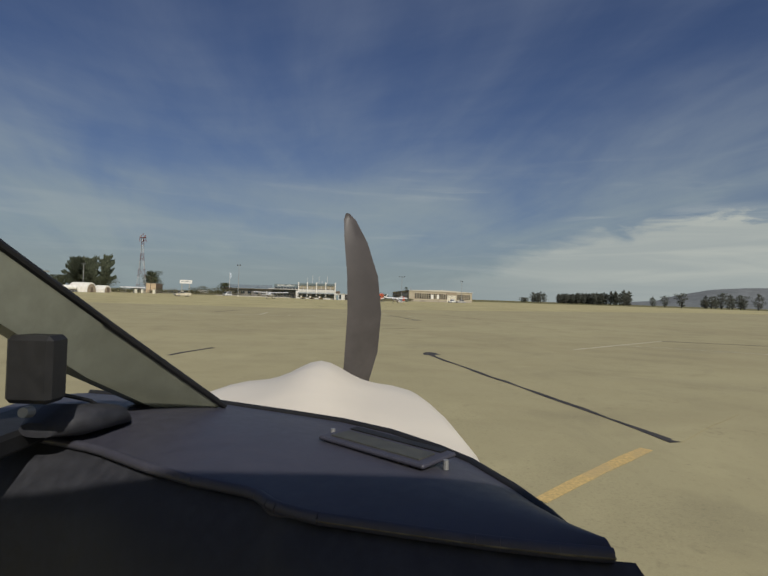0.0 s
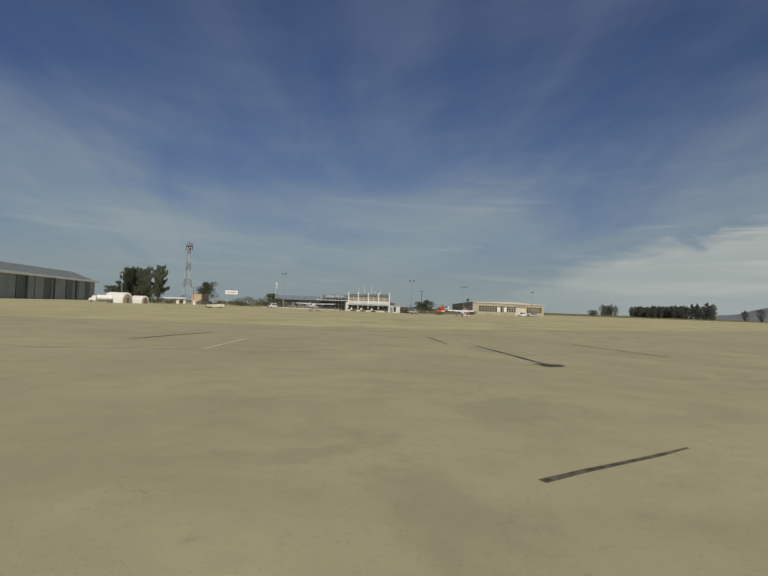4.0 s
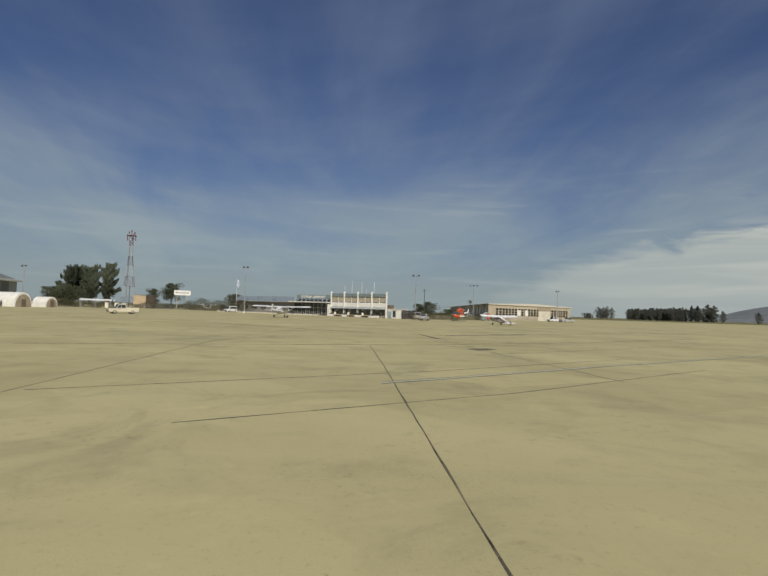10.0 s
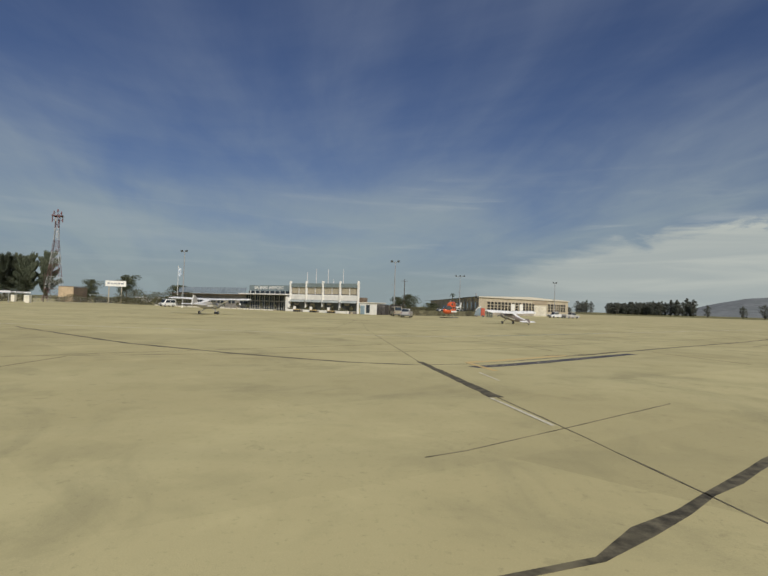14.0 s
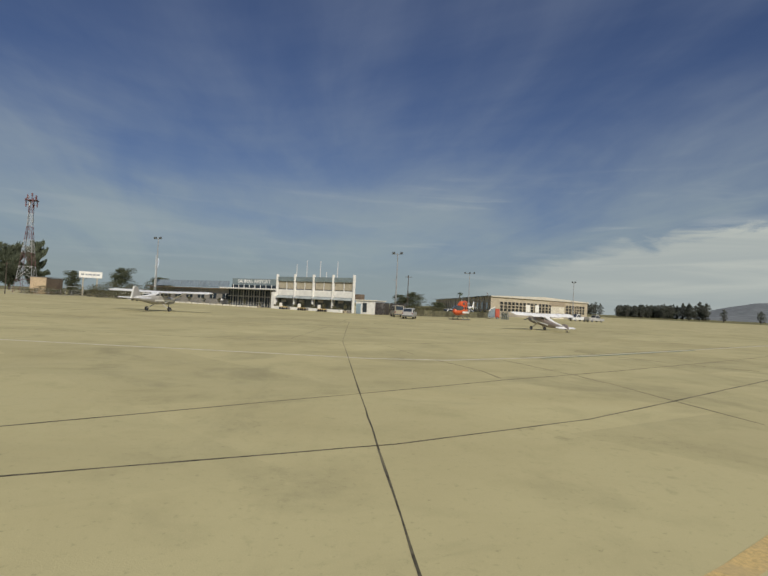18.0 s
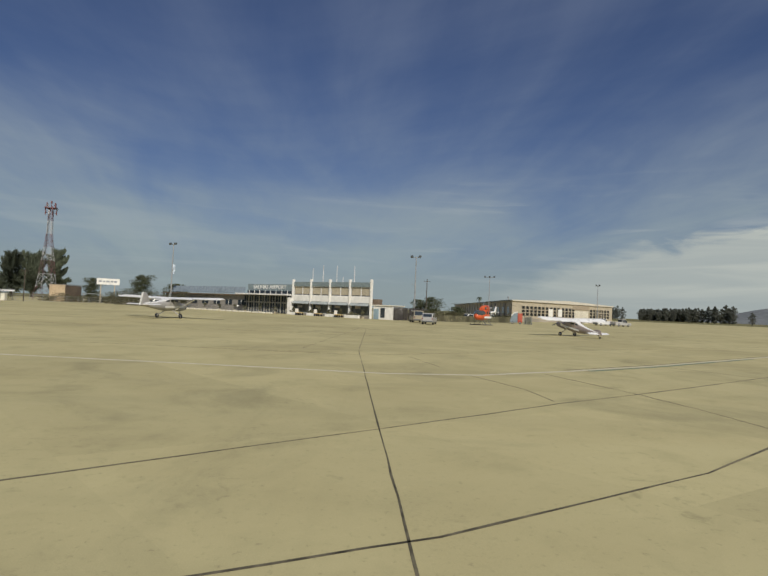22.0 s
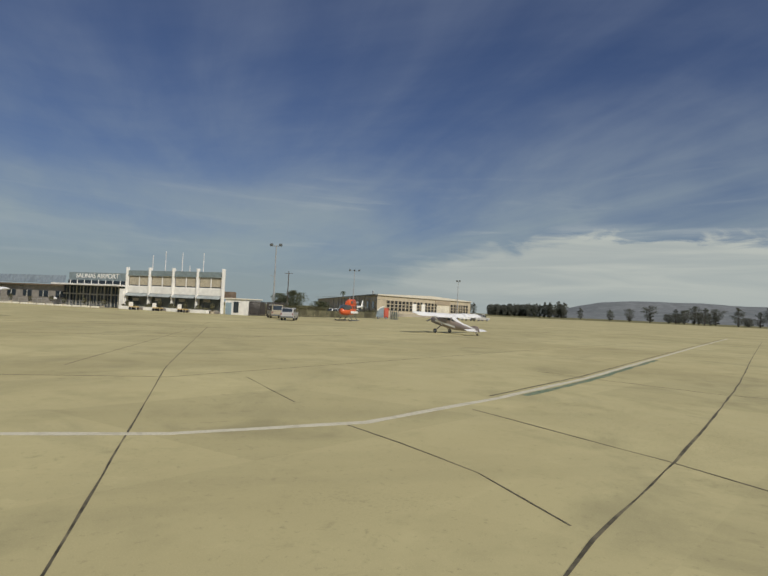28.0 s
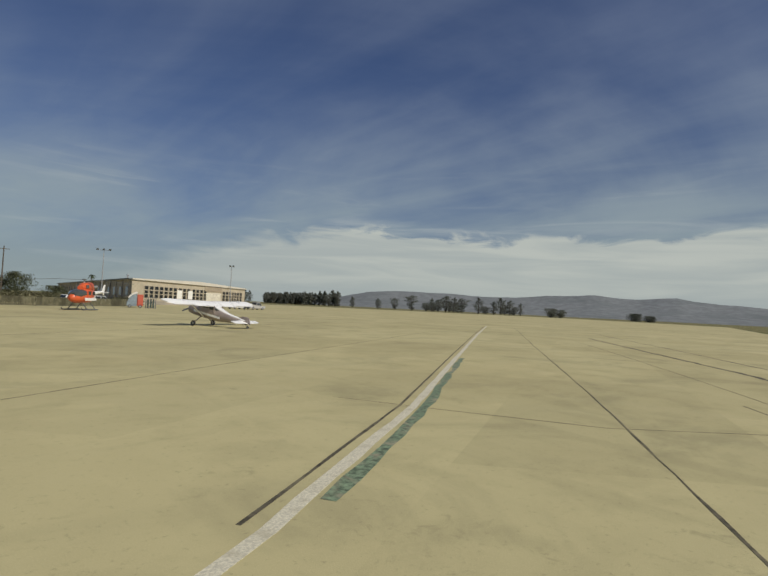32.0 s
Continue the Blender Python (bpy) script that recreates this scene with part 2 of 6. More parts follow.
PAINT_GREEN = mat("worn_green_paint", (0.16, 0.215, 0.13), 0.75, 0, 0.3, 0.1, 0.35, 0.45, 0.0, 0.4, (0.3, 0.27, 0.18))
PAINT_BLACK = mat("worn_black_paint", (0.095, 0.09, 0.085), 0.7, 0, 0.3, 0.1, 0.25, 0.8, 0.0, 0.4)
WHITE = mat("white_paint", (0.78, 0.76, 0.70), 0.5, 0, 0.05, 0.8, 0.08, 3.0)
CREAM = mat("cream_stucco", (0.74, 0.70, 0.58), 0.85, 0, 0.07, 0.3, 0.1, 3.0, 0.004)
TAN = mat("tan_concrete", (0.45, 0.39, 0.285), 0.85, 0, 0.06, 0.6, 0.1, 5.0, 0.006)
TAN_DARK = mat("tan_siding", (0.34, 0.28, 0.20), 0.8, 0, 0.1, 0.6, 0.15, 5.0)
BLUE_FASCIA = mat("grey_blue_fascia", (0.19, 0.235, 0.24), 0.6, 0, 0.1, 0.6, 0.1, 3.0)
SHADE_CLOTH = mat("beige_blind", (0.42, 0.37, 0.27), 0.8, 0, 0.1, 0.3, 0.12, 2.0)
GREY_WALL = mat("grey_wall", (0.27, 0.25, 0.22), 0.85, 0, 0.1, 0.5, 0.15, 4.0, 0.004)
BROWN_WALL = mat("brown_wall", (0.16, 0.12, 0.085), 0.85, 0, 0.12, 0.5, 0.15, 4.0, 0.004)
GREY_METAL = mat("grey_sheet_metal", (0.27, 0.29, 0.28), 0.5, 0.2, 0.08, 1.0, 0.12, 6.0)
DARK_METAL = mat("dark_sheet_metal", (0.12, 0.13, 0.13), 0.55, 0.2, 0.1, 1.0, 0.12, 6.0)
STEEL = mat("galvanised_steel", (0.42, 0.42, 0.41), 0.5, 0.6, 0.08, 0.3, 0.1, 2.0)
MAST_WHITE = mat("chalky_mast_paint", (0.46, 0.46, 0.46), 0.7, 0, 0.1, 0.5, 0.12, 2.0)
MAST_RED = mat("faded_mast_paint", (0.17, 0.075, 0.08), 0.7, 0, 0.12, 0.5, 0.15, 2.0)
RED_STEEL = mat("red_enamel", (0.25, 0.1, 0.1), 0.6, 0, 0.12, 0.5, 0.15, 2.0)
WHITE_STEEL = mat("white_mast_paint", (0.70, 0.68, 0.64), 0.6, 0, 0.1, 0.5, 0.12, 2.0)
RUBBER = mat("tyre_rubber", (0.025, 0.025, 0.026), 0.85, 0, 0.2, 0.1, 0.1, 1.0)
GLASS = glass("window_glass")
GLASS_DARK = glass("unlit_window_glass", (0.012, 0.014, 0.016), 0.25)
GLASS_LIT = glass("tinted_cabin_glass", (0.06, 0.065, 0.06), 0.04)
LEAF = mat("leaves", (0.075, 0.085, 0.048), 0.75, 0, 0.3, 0.4, 0.2, 3.0, 0, 0.25, (0.07, 0.075, 0.03), island=0.4)
LEAF_DARK = mat("pine_needles", (0.05, 0.064, 0.036), 0.8, 0, 0.3, 0.5, 0.2, 5.0, 0, 0.2, (0.065, 0.078, 0.045), island=0.4)
LEAF_CYPRESS = mat("cypress_fronds", (0.078, 0.092, 0.06), 0.8, 0, 0.3, 0.5, 0.2, 5.0, 0, 0.2, (0.1, 0.11, 0.072), island=0.45)
# needles of the far trees, lightened and greyed to paint in distance haze
LEAF_FAR = mat("haze_paled_pine_needles", (0.115, 0.12, 0.098), 0.85, 0, 0.2, 0.8, 0.15, 6.0, 0, 0.15, (0.085, 0.1, 0.07), island=0.3)
LEAF_DRY = mat("dry_shrub_leaves", (0.1, 0.095, 0.052), 0.8, 0, 0.2, 0.4, 0.2, 3.0, 0, 0.2, (0.07, 0.076, 0.042), island=0.28)
BARK = mat("bark", (0.10, 0.08, 0.06), 0.9, 0, 0.3, 0.15, 0.2, 1.0, 0.01)


# ---- building blocks ----
class Solid:
    """Vertices and faces gathered into one mesh."""

    def __init__(self):
        self.v, self.f = [], []

    def box(self, c, s, m=None):
        x, y, z = (k / 2 for k in s)
        i = len(self.v)
        for p in ((-x, -y, -z), (x, -y, -z), (x, y, -z), (-x, y, -z), (-x, -y, z), (x, -y, z), (x, y, z), (-x, y, z)):
            q = Vector(p)
            if m is not None:
                q = m @ q
            self.v.append(tuple(Vector(c) + q))
        for a in ((0, 3, 2, 1), (4, 5, 6, 7), (0, 1, 5, 4), (1, 2, 6, 5), (2, 3, 7, 6), (3, 0, 4, 7)):
            self.f.append(tuple(i + k for k in a))
        return self

    def rod(self, p, q, r, r2=None, n=10):
        p, q = Vector(p), Vector(q)
        r2 = r if r2 is None else r2
        d = (q - p).normalized()
        u = d.orthogonal().normalized()
        w = d.cross(u)
        return self.loft([[p + (u * math.cos(2 * math.pi * k / n) + w * math.sin(2 * math.pi * k / n)) * r for k in range(n)],
                          [q + (u * math.cos(2 * math.pi * k / n) + w * math.sin(2 * math.pi * k / n)) * r2 for k in range(n)]])

    def loft(self, rings, cap=True, closed=True):
        i = len(self.v)
        n = len(rings[0])
        for r in rings:
            self.v.extend(tuple(p) for p in r)
        for a in range(len(rings) - 1):
            for k in range(n if closed else n - 1):
                k2 = (k + 1) % n
                self.f.append((i + a * n + k, i + a * n + k2, i + (a + 1) * n + k2, i + (a + 1) * n + k))
        if cap and closed:
            self.f.append(tuple(i + k for k in reversed(range(n))))
            self.f.append(tuple(i + (len(rings) - 1) * n + k for k in range(n)))
        return self

    def prism(self, outline, z0, z1):
        return self.loft([[(x, y, z0) for x, y in outline], [(x, y, z1) for x, y in outline]])

    def slab(self, outline, axis, a, b):
        """A plate: outline of pairs in the plane across the axis (0: y,z; 1: x,z), from a to b along it."""
        if axis == 0:
            return self.loft([[(a, p, q) for p, q in outline], [(b, p, q) for p, q in outline]])
        return self.loft([[(p, a, q) for p, q in outline], [(p, b, q) for p, q in outline]])

    def ball(self, c, r, n=10, m=7, squash=(1, 1, 1)):
        rings = []
        for a in range(1, m):
            t = math.pi * a / m
            rings.append([Vector((c[0] + r * squash[0] * math.sin(t) * math.cos(2 * math.pi * k / n),
                                  c[1] + r * squash[1] * math.sin(t) * math.sin(2 * math.pi * k / n),
                                  c[2] + r * squash[2] * math.cos(t))) for k in range(n)])
        return self.loft(rings)

    def mesh(self, name, material, bevel=0.0, smooth=False):
        me = bpy.data.meshes.new(name)
        me.from_pydata(self.v, [], self.f)
        bm = bmesh.new()
        bm.from_mesh(me)
        bmesh.ops.recalc_face_normals(bm, faces=bm.faces)
        if bevel:
            bmesh.ops.bevel(bm, geom=list(bm.edges), offset=bevel, segments=1, affect="EDGES", clamp_overlap=True)
        bm.to_mesh(me)
        bm.free()
        if smooth:
            me.shade_smooth()
            me.set_sharp_from_angle(angle=radians(smooth if smooth is not True else 40))
        me.materials.append(material)
        return me


def part(name, solid, material, parent, label="", bevel=0.0, smooth=False, at=None):
    ob = new(name, solid if isinstance(solid, bpy.types.Mesh) else solid.mesh(name, material, bevel, smooth))
    ob.parent = parent
    if at is not None:
        ob.matrix_basis = at
    return tagged(ob, label)


def thing(name, m, label, category, group="", kind=""):
    ob = new(name)
    ob.empty_display_size = 0.3
    ob.matrix_basis = m
    return tagged(ob, label, category, group, kind)


def single(name, solid, material, label, category="", kind="", m=None, bevel=0.0, smooth=False, group=""):
    ob = new(name, solid.mesh(name, material, bevel, smooth))
    if m is not None:
        ob.matrix_basis = m
    return tagged(ob, label, category, group, kind)


def facing(a, b):
    """The turn about z, in degrees, and the length from a to b on the ground."""
    return math.degrees(math.atan2(b[1] - a[1], b[0] - a[0])), math.hypot(b[0] - a[0], b[1] - a[1])


# ---- ground ----
ground = Solid()
R = 4800.0
ring = [[(r * math.cos(2 * math.pi * k / 64), r * math.sin(2 * math.pi * k / 64), -0.03) for k in range(64)] for r in (0.5, 400, 1500, R)]
ground.loft(ring, cap=False)
single("ground", ground, GRASS, "dry grass airfield reaching to the horizon", "ground", "structure")


def sheet(name, outline, z, depth, material, label, category):
    return single(name, Solid().prism(outline, z - depth, z), material, label, category, "structure")


apron = sheet("apron", [(-320, -62), (-60, -55), (-1.22, -50.93), (3.21, -49.04), (7.56, -46.53), (13.26, -42.21), (60, -7), (140, 50), (430, 150), (520, 330), (330, 400), (170, 400), (104, 345), (-320, 345)], 0.0, 0.3,
              CONCRETE, "weathered tan concrete airport apron with tarred joints", "apron")
taxiway = sheet("taxiway", [(-320, -62.02), (-320, -420), (420, -420), (420, 100), (140, 49.98), (60, -7.02), (13.26, -42.23), (7.56, -46.55), (3.21, -49.06), (-1.22, -50.95), (-60, -55.02)], -0.004, 0.3,
                ASPHALT, "old grey-brown asphalt taxiway", "taxiway")


def strip(name, points, width, material, parent, label="", z=0.004, ragged=0.0):
    """A thin painted or tarred line laid along points on the paving."""
    rnd = random.Random(str(points))
    pts = [Vector((*p, 0)) for p in points]
    dense = []
    for a, b in zip(pts, pts[1:]):
        k = max(1, int((b - a).length / 0.8)) if ragged else 1
        dense += [a + (b - a) * (i / k) for i in range(k)]
    dense.append(pts[-1])
    s = Solid()
    rows = []
    for i, p in enumerate(dense):
        d = (dense[min(i + 1, len(dense) - 1)] - dense[max(i - 1, 0)]).normalized()
        u = Vector((-d.y, d.x, 0))
        w1, w2 = (width * (0.5 + rnd.uniform(-ragged, ragged)) for _ in range(2))
        off = rnd.uniform(-ragged, ragged) * width * 0.5
        rows.append([p + u * (w1 + off) + Vector((0, 0, z)), p - u * (w2 - off) + Vector((0, 0, z)), p - u * (w2 - off) + Vector((0, 0, z - 0.003)), p + u * (w1 + off) + Vector((0, 0, z - 0.003))])
    s.loft(rows)
    return part(name, s, material, parent, label)


def joint(points, width=0.07, mat_=None):
    return strip("tar_joint", points, width * 0.4, mat_ or TAR_WORN, apron, "tarred joint between slabs", 0.004, 0.34)


# joints that run across the walk
for pts, w, m_ in (([(-14, 1.7), (2.13, 14.15), (4.5, 16.05), (7.8, 18.4), (11.5, 21.15), (19.2, 27.05), (24, 30.85), (36, 40.4), (71, 67.9)], 0.10, None),
                   ([(-16, 0.6), (0.5, 7.8), (1.95, 8.66), (4.87, 10.42), (8.5, 13.32), (11.28, 15.58), (22, 24.2)], 0.10, None),
                   ([(-22, -23), (-1.64, -14.3), (0.33, -13.5), (1.84, -12.35), (2.6, -11.8), (4.62, -10.2), (8.03, -7.9), (16.97, -1.24), (34.56, 14.0)], 0.4, None),
                   ([(7.4, 7.55), (7.9, 7.72), (8.2, 8.02), (9.0, 8.3), (9.9, 8.9)], 0.26, None),
                   ([(-0.9, -10.4), (-0.18, -9.99), (1.78, -8.53), (6, -5.3)], 0.07, None),
                   ([(0.65, -21.67), (3.02, -20.12), (7.47, -16.88), (15.03, -10.6), (30, 1.5)], 0.09, None),
                   ([(-7, -39.6), (-0.48, -35.29), (0.75, -34.5), (2.56, -33.07), (5.26, -30.83), (12, -25.4)], 0.1, TAR),
                   ([(-12, -36.5), (-0.7, -29.2), (0.3, -28.42), (2.51, -26.72), (10, -21)], 0.10, TAR),
                   ([(-26, 19), (-13.5, 8.1), (-7, 4.3), (-2.5, 2.3), (0.2, 1.9)], 0.6, None), ([(0.2, 1.9), (2.6, 2.78), (4.0, 3.75), (6.4, 5.65), (9.5, 8.3)], 0.16, TAR), ([(9.5, 8.3), (14, 12.0), (32, 26.6), (57, 48.2)], 0.6, None),
                   ([(-6, -18.8), (-0.51, -15.84), (2.96, -13.85), (6.34, -11.26), (12.75, -5.9), (26, 5.4)], 0.09, None),
                   ([(-60, 25.5), (-14, 28), (-1, 27.5), (16, 39.3), (42, 57)], 0.08, None), ([(-60, 42), (-14, 45), (-1, 45), (16, 57), (42, 75)], 0.1, None),
                   ([(-60, 56), (-14, 58), (-1, 57), (20, 70)], 0.12, None), ([(21.5, 22.6), (28.0, 27.7), (37, 35.0), (50, 46)], 0.07, None), ([(28, 20.2), (38.5, 28.5), (49.5, 37.0), (70.8, 54.5)], 0.2, TAR)):
    joint(pts, w, m_)
# joints that run away from the walk
for pts, w in (([(-1.4, -50.9), (-2.97, -28.1), (-3.9, -16)], 0.09), ([(-4.4, 30), (-3.2, 50), (-2.4, 70)], 0.06), ([(0.5, 3.2), (-1.4, 30), (-2, 60)], 0.07),
               ([(1.64, -5.0), (1.97, -7.32), (2.84, -14.31), (3.37, -17.9), (3.84, -21.37), (4.48, -24.16), (5.6, -31)], 0.09),
               ([(6.2, 22.6), (7.03, 20.07), (7.62, 18.4), (8.15, 16.1), (8.5, 13.32), (8.9, 10.6)], 0.09), ([(3.0, 21.2), (3.6, 19.9), (4.25, 18.2), (4.48, 16.4)], 0.08), ([(1.2, 27.5), (2.2, 23.6)], 0.06),
               ([(12.4, 30), (13.68, 27.72), (15.54, 24.7), (18.16, 22.67)], 0.06), ([(15.4, 11.9), (16.7, 5.7)], 0.09), ([(5.24, -46.14), (5.42, -47.9)], 0.08), ([(-12, -40), (-14, -16.7), (-12.9, 1.6)], 0.10)):
    joint(pts, w)
# crack on the old asphalt and its sealed seams
for pts, w, m_ in (([(5.78, -113.25), (6.6, -117.9), (7.96, -125.6)], 0.16, TAR), ([(22.4, -102.4), (28.1, -104.1), (44, -108)], 0.2, TAR), ([(-3.65, -115.4), (-2.9, -112.6)], 0.2, TAR), ([(7.7, -71.4), (8.6, -76.6), (9.4, -81.5)], 0.2, TAR),
                   ([(15.5, -66.3), (18.1, -74.6)], 0.2, TAR_WORN), ([(-12.0, -76.6), (-10.8, -67.7)], 0.3, TAR_WORN), ([(5.0, -97.6), (8.1, -95.4)], 0.1, TAR_WORN),
                   ([(-0.3, -64.3), (1.9, -63.2)], 0.06, TAR_WORN), ([(5.1, -63.8), (5.5, -67.3), (6, -71)], 0.14, TAR), ([(-12, -60.5), (-1.2, -58.04), (1.07, -57.05), (2.93, -55.81), (6.12, -53.28), (14, -47.2)], 0.055, TAR_WORN)):
    strip("sealed_crack", pts, w, m_, taxiway, "tar-sealed crack", 0.004, 0.3)
# blotches of tar and oil
for x, y, w, d, m_ in ((5.9, -113.0, 0.42, 0.6, TAR), (9.5, -81.9, 0.7, 0.7, TAR), (3.1, -65.0, 0.45, 0.2, TAR_WORN), (2.2, -65.05, 0.5, 0.12, TAR_WORN)):
    k = 14
    rr = random.Random(int(x * 100))
    out = [(x + w * (0.6 + rr.random() * 0.6) * math.cos(6.283 * i / k), y + d * (0.6 + rr.random() * 0.6) * math.sin(6.283 * i / k)) for i in range(k)]
    part("tar_blotch", Solid().prism(out, 0.003, 0.006), m_, apron if y > -50 else taxiway, "dark tar stain")
# dark repairs in the concrete
rr = random.Random(5)
for corners, rag in (([(2.3, -16.34), (3.81, -15.3), (4.2, -16.3), (2.81, -17.7)], 0.07), ([(0.42, 3.1), (0.66, 3.1), (1.8, -5.0), (1.42, -5.0)], 0.03)):
    dense = []
    for (ax, ay), (bx, by) in zip(corners, corners[1:] + corners[:1]):
        k = max(2, int(math.hypot(bx - ax, by - ay) / 0.25))
        dense += [(ax + (bx - ax) * i / k + rr.uniform(-rag, rag), ay + (by - ay) * i / k + rr.uniform(-rag, rag)) for i in range(k)]
    part("asphalt_patch", Solid().prism(dense, 0.003, 0.007), mat("grey_patch_asphalt", (0.125, 0.112, 0.082), 0.9, 0, 0.12, 0.05, 0.2, 0.5, 0.004, 0.3, (0.19, 0.17, 0.115)) if rag == 0.07 else TAR_WORN, apron, "dark asphalt repair patch")
# painted lines
strip("white_line", [(-30, 22.5), (-5, 21.1), (-0.1, 20.75), (3.4, 21.4), (7.69, 24.1), (13.4, 28.2), (23.6, 36.3), (45, 53.2), (72, 74.2)], 0.2, PAINT_WHITE, apron, "worn white taxi line", 0.006, 0.08)
strip("black_border", [(7.5, 24.35), (13.2, 28.45), (23.4, 36.55), (44.8, 53.45), (71.8, 74.5)], 0.06, TAR_WORN, apron, "thin black border of the taxi line", 0.005, 0.15)
strip("green_line", [(8.6, 24.45), (10.6, 25.85), (13.55, 27.98), (18.7, 32.08), (23.8, 36.1)], 0.22, PAINT_GREEN, apron, "worn green taxi line", 0.005, 0.2)
for m_, nm, d, w in ((TAR_WORN, "black_border", -0.03, 0.06), (PAINT_WHITE, "white_line", -0.18, 0.21), (PAINT_GREEN, "green_line", -0.33, 0.1)):
    strip(nm, [(-3, -33.0 + d), (-0.55, -31.2 + d), (7.1, -25.2 + d), (30, -8.5 + d)], w, m_, apron, "worn taxi guide stripe", 0.009, 0.14)
strip("white_line", [(2.32, 0.0), (2.5, -1.9)], 0.07, PAINT_WHITE, apron, "short white stroke", 0.009, 0.1)
strip("white_line", [(1.42, -5.1), (1.93, -8.1)], 0.1, PAINT_WHITE, apron, "short white stroke", 0.009, 0.1)
strip("yellow_line", [(2.5, 3.3), (4.3, 4.55), (7.35, 6.95), (8.6, 7.95)], 0.27, PAINT_YELLOW, apron, "worn yellow edge line", 0.006, 0.1)
strip("yellow_line", [(2.52, 3.2), (2.68, 2.35), (2.95, 1.2), (3.05, 0.7)], 0.2, PAINT_YELLOW, apron, "worn yellow edge line", 0.009, 0.1)
strip("black_border", [(2.45, 1.62), (2.9, 1.92), (4.55, 3.05), (7.1, 5.1), (13.2, 10.1)], 0.56, PAINT_BLACK, apron, "weathered black band with flaking white dashes", 0.006, 0.06)
flake = random.Random(17)
for x0, y0, x1, y1 in ((3.0, 1.98, 4.5, 3.02), (5.6, 3.9, 7.0, 5.02), (8.2, 5.95, 9.6, 7.1)):
    for k in range(9):
        f, g = (k + flake.random() * 0.5) / 9, (k + 0.6 + flake.random() * 0.4) / 9
        o = flake.uniform(-0.07, 0.07)
        strip("white_flake", [(x0 + (x1 - x0) * f - o * 0.6, y0 + (y1 - y0) * f + o), (x0 + (x1 - x0) * g - o * 0.6, y0 + (y1 - y0) * g + o)], flake.uniform(0.015, 0.05), PAINT_WHITE, apron, "flake of white paint", 0.010, 0.5)
strip("yellow_line", [(4.7, -128.1), (7.2, -126.0)], 0.2, PAINT_YELLOW, taxiway, "worn yellow line", 0.006, 0.12)
strip("yellow_line", [(8.0, -125.5), (10.8, -123.3)], 0.16, ASPHALT, taxiway, "scraped line remnant", 0.006, 0.2)
strip("white_line", [(13.5, -109.5), (22.4, -102.4)], 0.14, PAINT_WHITE, taxiway, "faded white line", 0.006, 0.15)
strip("white_line", [(17.5, -106.4), (26, -111)], 0.1, PAINT_WHITE, taxiway, "faded white line", 0.009, 0.15)
strip("white_line", [(9.9, -71.9), (10.25, -77.0)], 0.1, PAINT_WHITE, taxiway, "faded white line", 0.009, 0.15)
strip("yellow_line", [(2.75, -65.0), (4.75, -63.5), (10.1, -59.8), (24, -49.5)], 0.17, PAINT_YELLOW, taxiway, "worn pale yellow line", 0.009, 0.1)
strip("white_line", [(7.05, -62.3), (7.3, -64.4), (7.6, -68)], 0.09, PAINT_WHITE, taxiway, "faded white line", 0.012, 0.15)
strip("white_line", [(-6.3, -80.6), (-6.6, -73.2)], 0.16, PAINT_WHITE, taxiway, "faded white line", 0.009, 0.15)
strip("white_line", [(-14, -82.5), (-6.3, -80.6), (0, -79.6)], 0.12, PAINT_WHITE, taxiway, "faded white line", 0.012, 0.15)

# ---- hills ----
def hills():
    rnd = random.Random(3)
    prof = [(28, 0.1), (33, 0.5), (35.5, 1.3), (37.5, 1.75), (39.6, 1.85), (43, 1.9), (46.4, 1.85), (48.5, 1.7), (50, 1.7), (53.4, 1.88), (57.2, 2.08), (61.2, 2.25), (63.5, 2.05), (65.2, 1.98), (67.4, 2.2), (68.6, 2.24), (70.1, 1.95), (72.6, 1.75), (76, 1.55), (86, 1.6), (100, 1.1), (125, 0.4)]
    az = [p[0] for p in prof]
    s = Solid()
    rings = []
    steps = 220
    for a in range(15):
        f = a / 14
        r = 2500 + 1700 * f
        row = []
        for k in range(steps):
            t = 30 + 95 * k / (steps - 1)
            crest = float(np.interp(t, az, [p[1] for p in prof]))
            top = math.tan(radians(crest)) * 3700
            rise = min(1.0, (f / 0.72)) ** 1.4 if f < 0.72 else 1 - 0.5 * (f - 0.72) / 0.28
            q = Vector((math.sin(radians(t)) * r, math.cos(radians(t)) * r, 0))
            n_ = noise.fractal(q / 330.0, 0.9, 2.1, 6)
            ridge = 1 - abs(noise.noise(q / 520.0))
            row.append((q.x, q.y, -2 + top * rise * (0.9 + 0.16 * ridge) + n_ * 14 * rise * (1 - 0.7 * (0.6 < f < 0.84))))
        rings.append(row)
    s.loft(rings, cap=False, closed=False)
    # distance haze is mixed into the scrub colour, making it paler and bluer
    m = mat("hazed_scrub_hillside", (0.19, 0.203, 0.205), 0.95, 0, 0.1, 40.0, 0.2, 200.0, 0, 0.05, (0.145, 0.162, 0.162))
    single("hills", s, m, "long range of scrub-covered hills with haze in their colour", "hills", "structure", smooth=80)


hills()


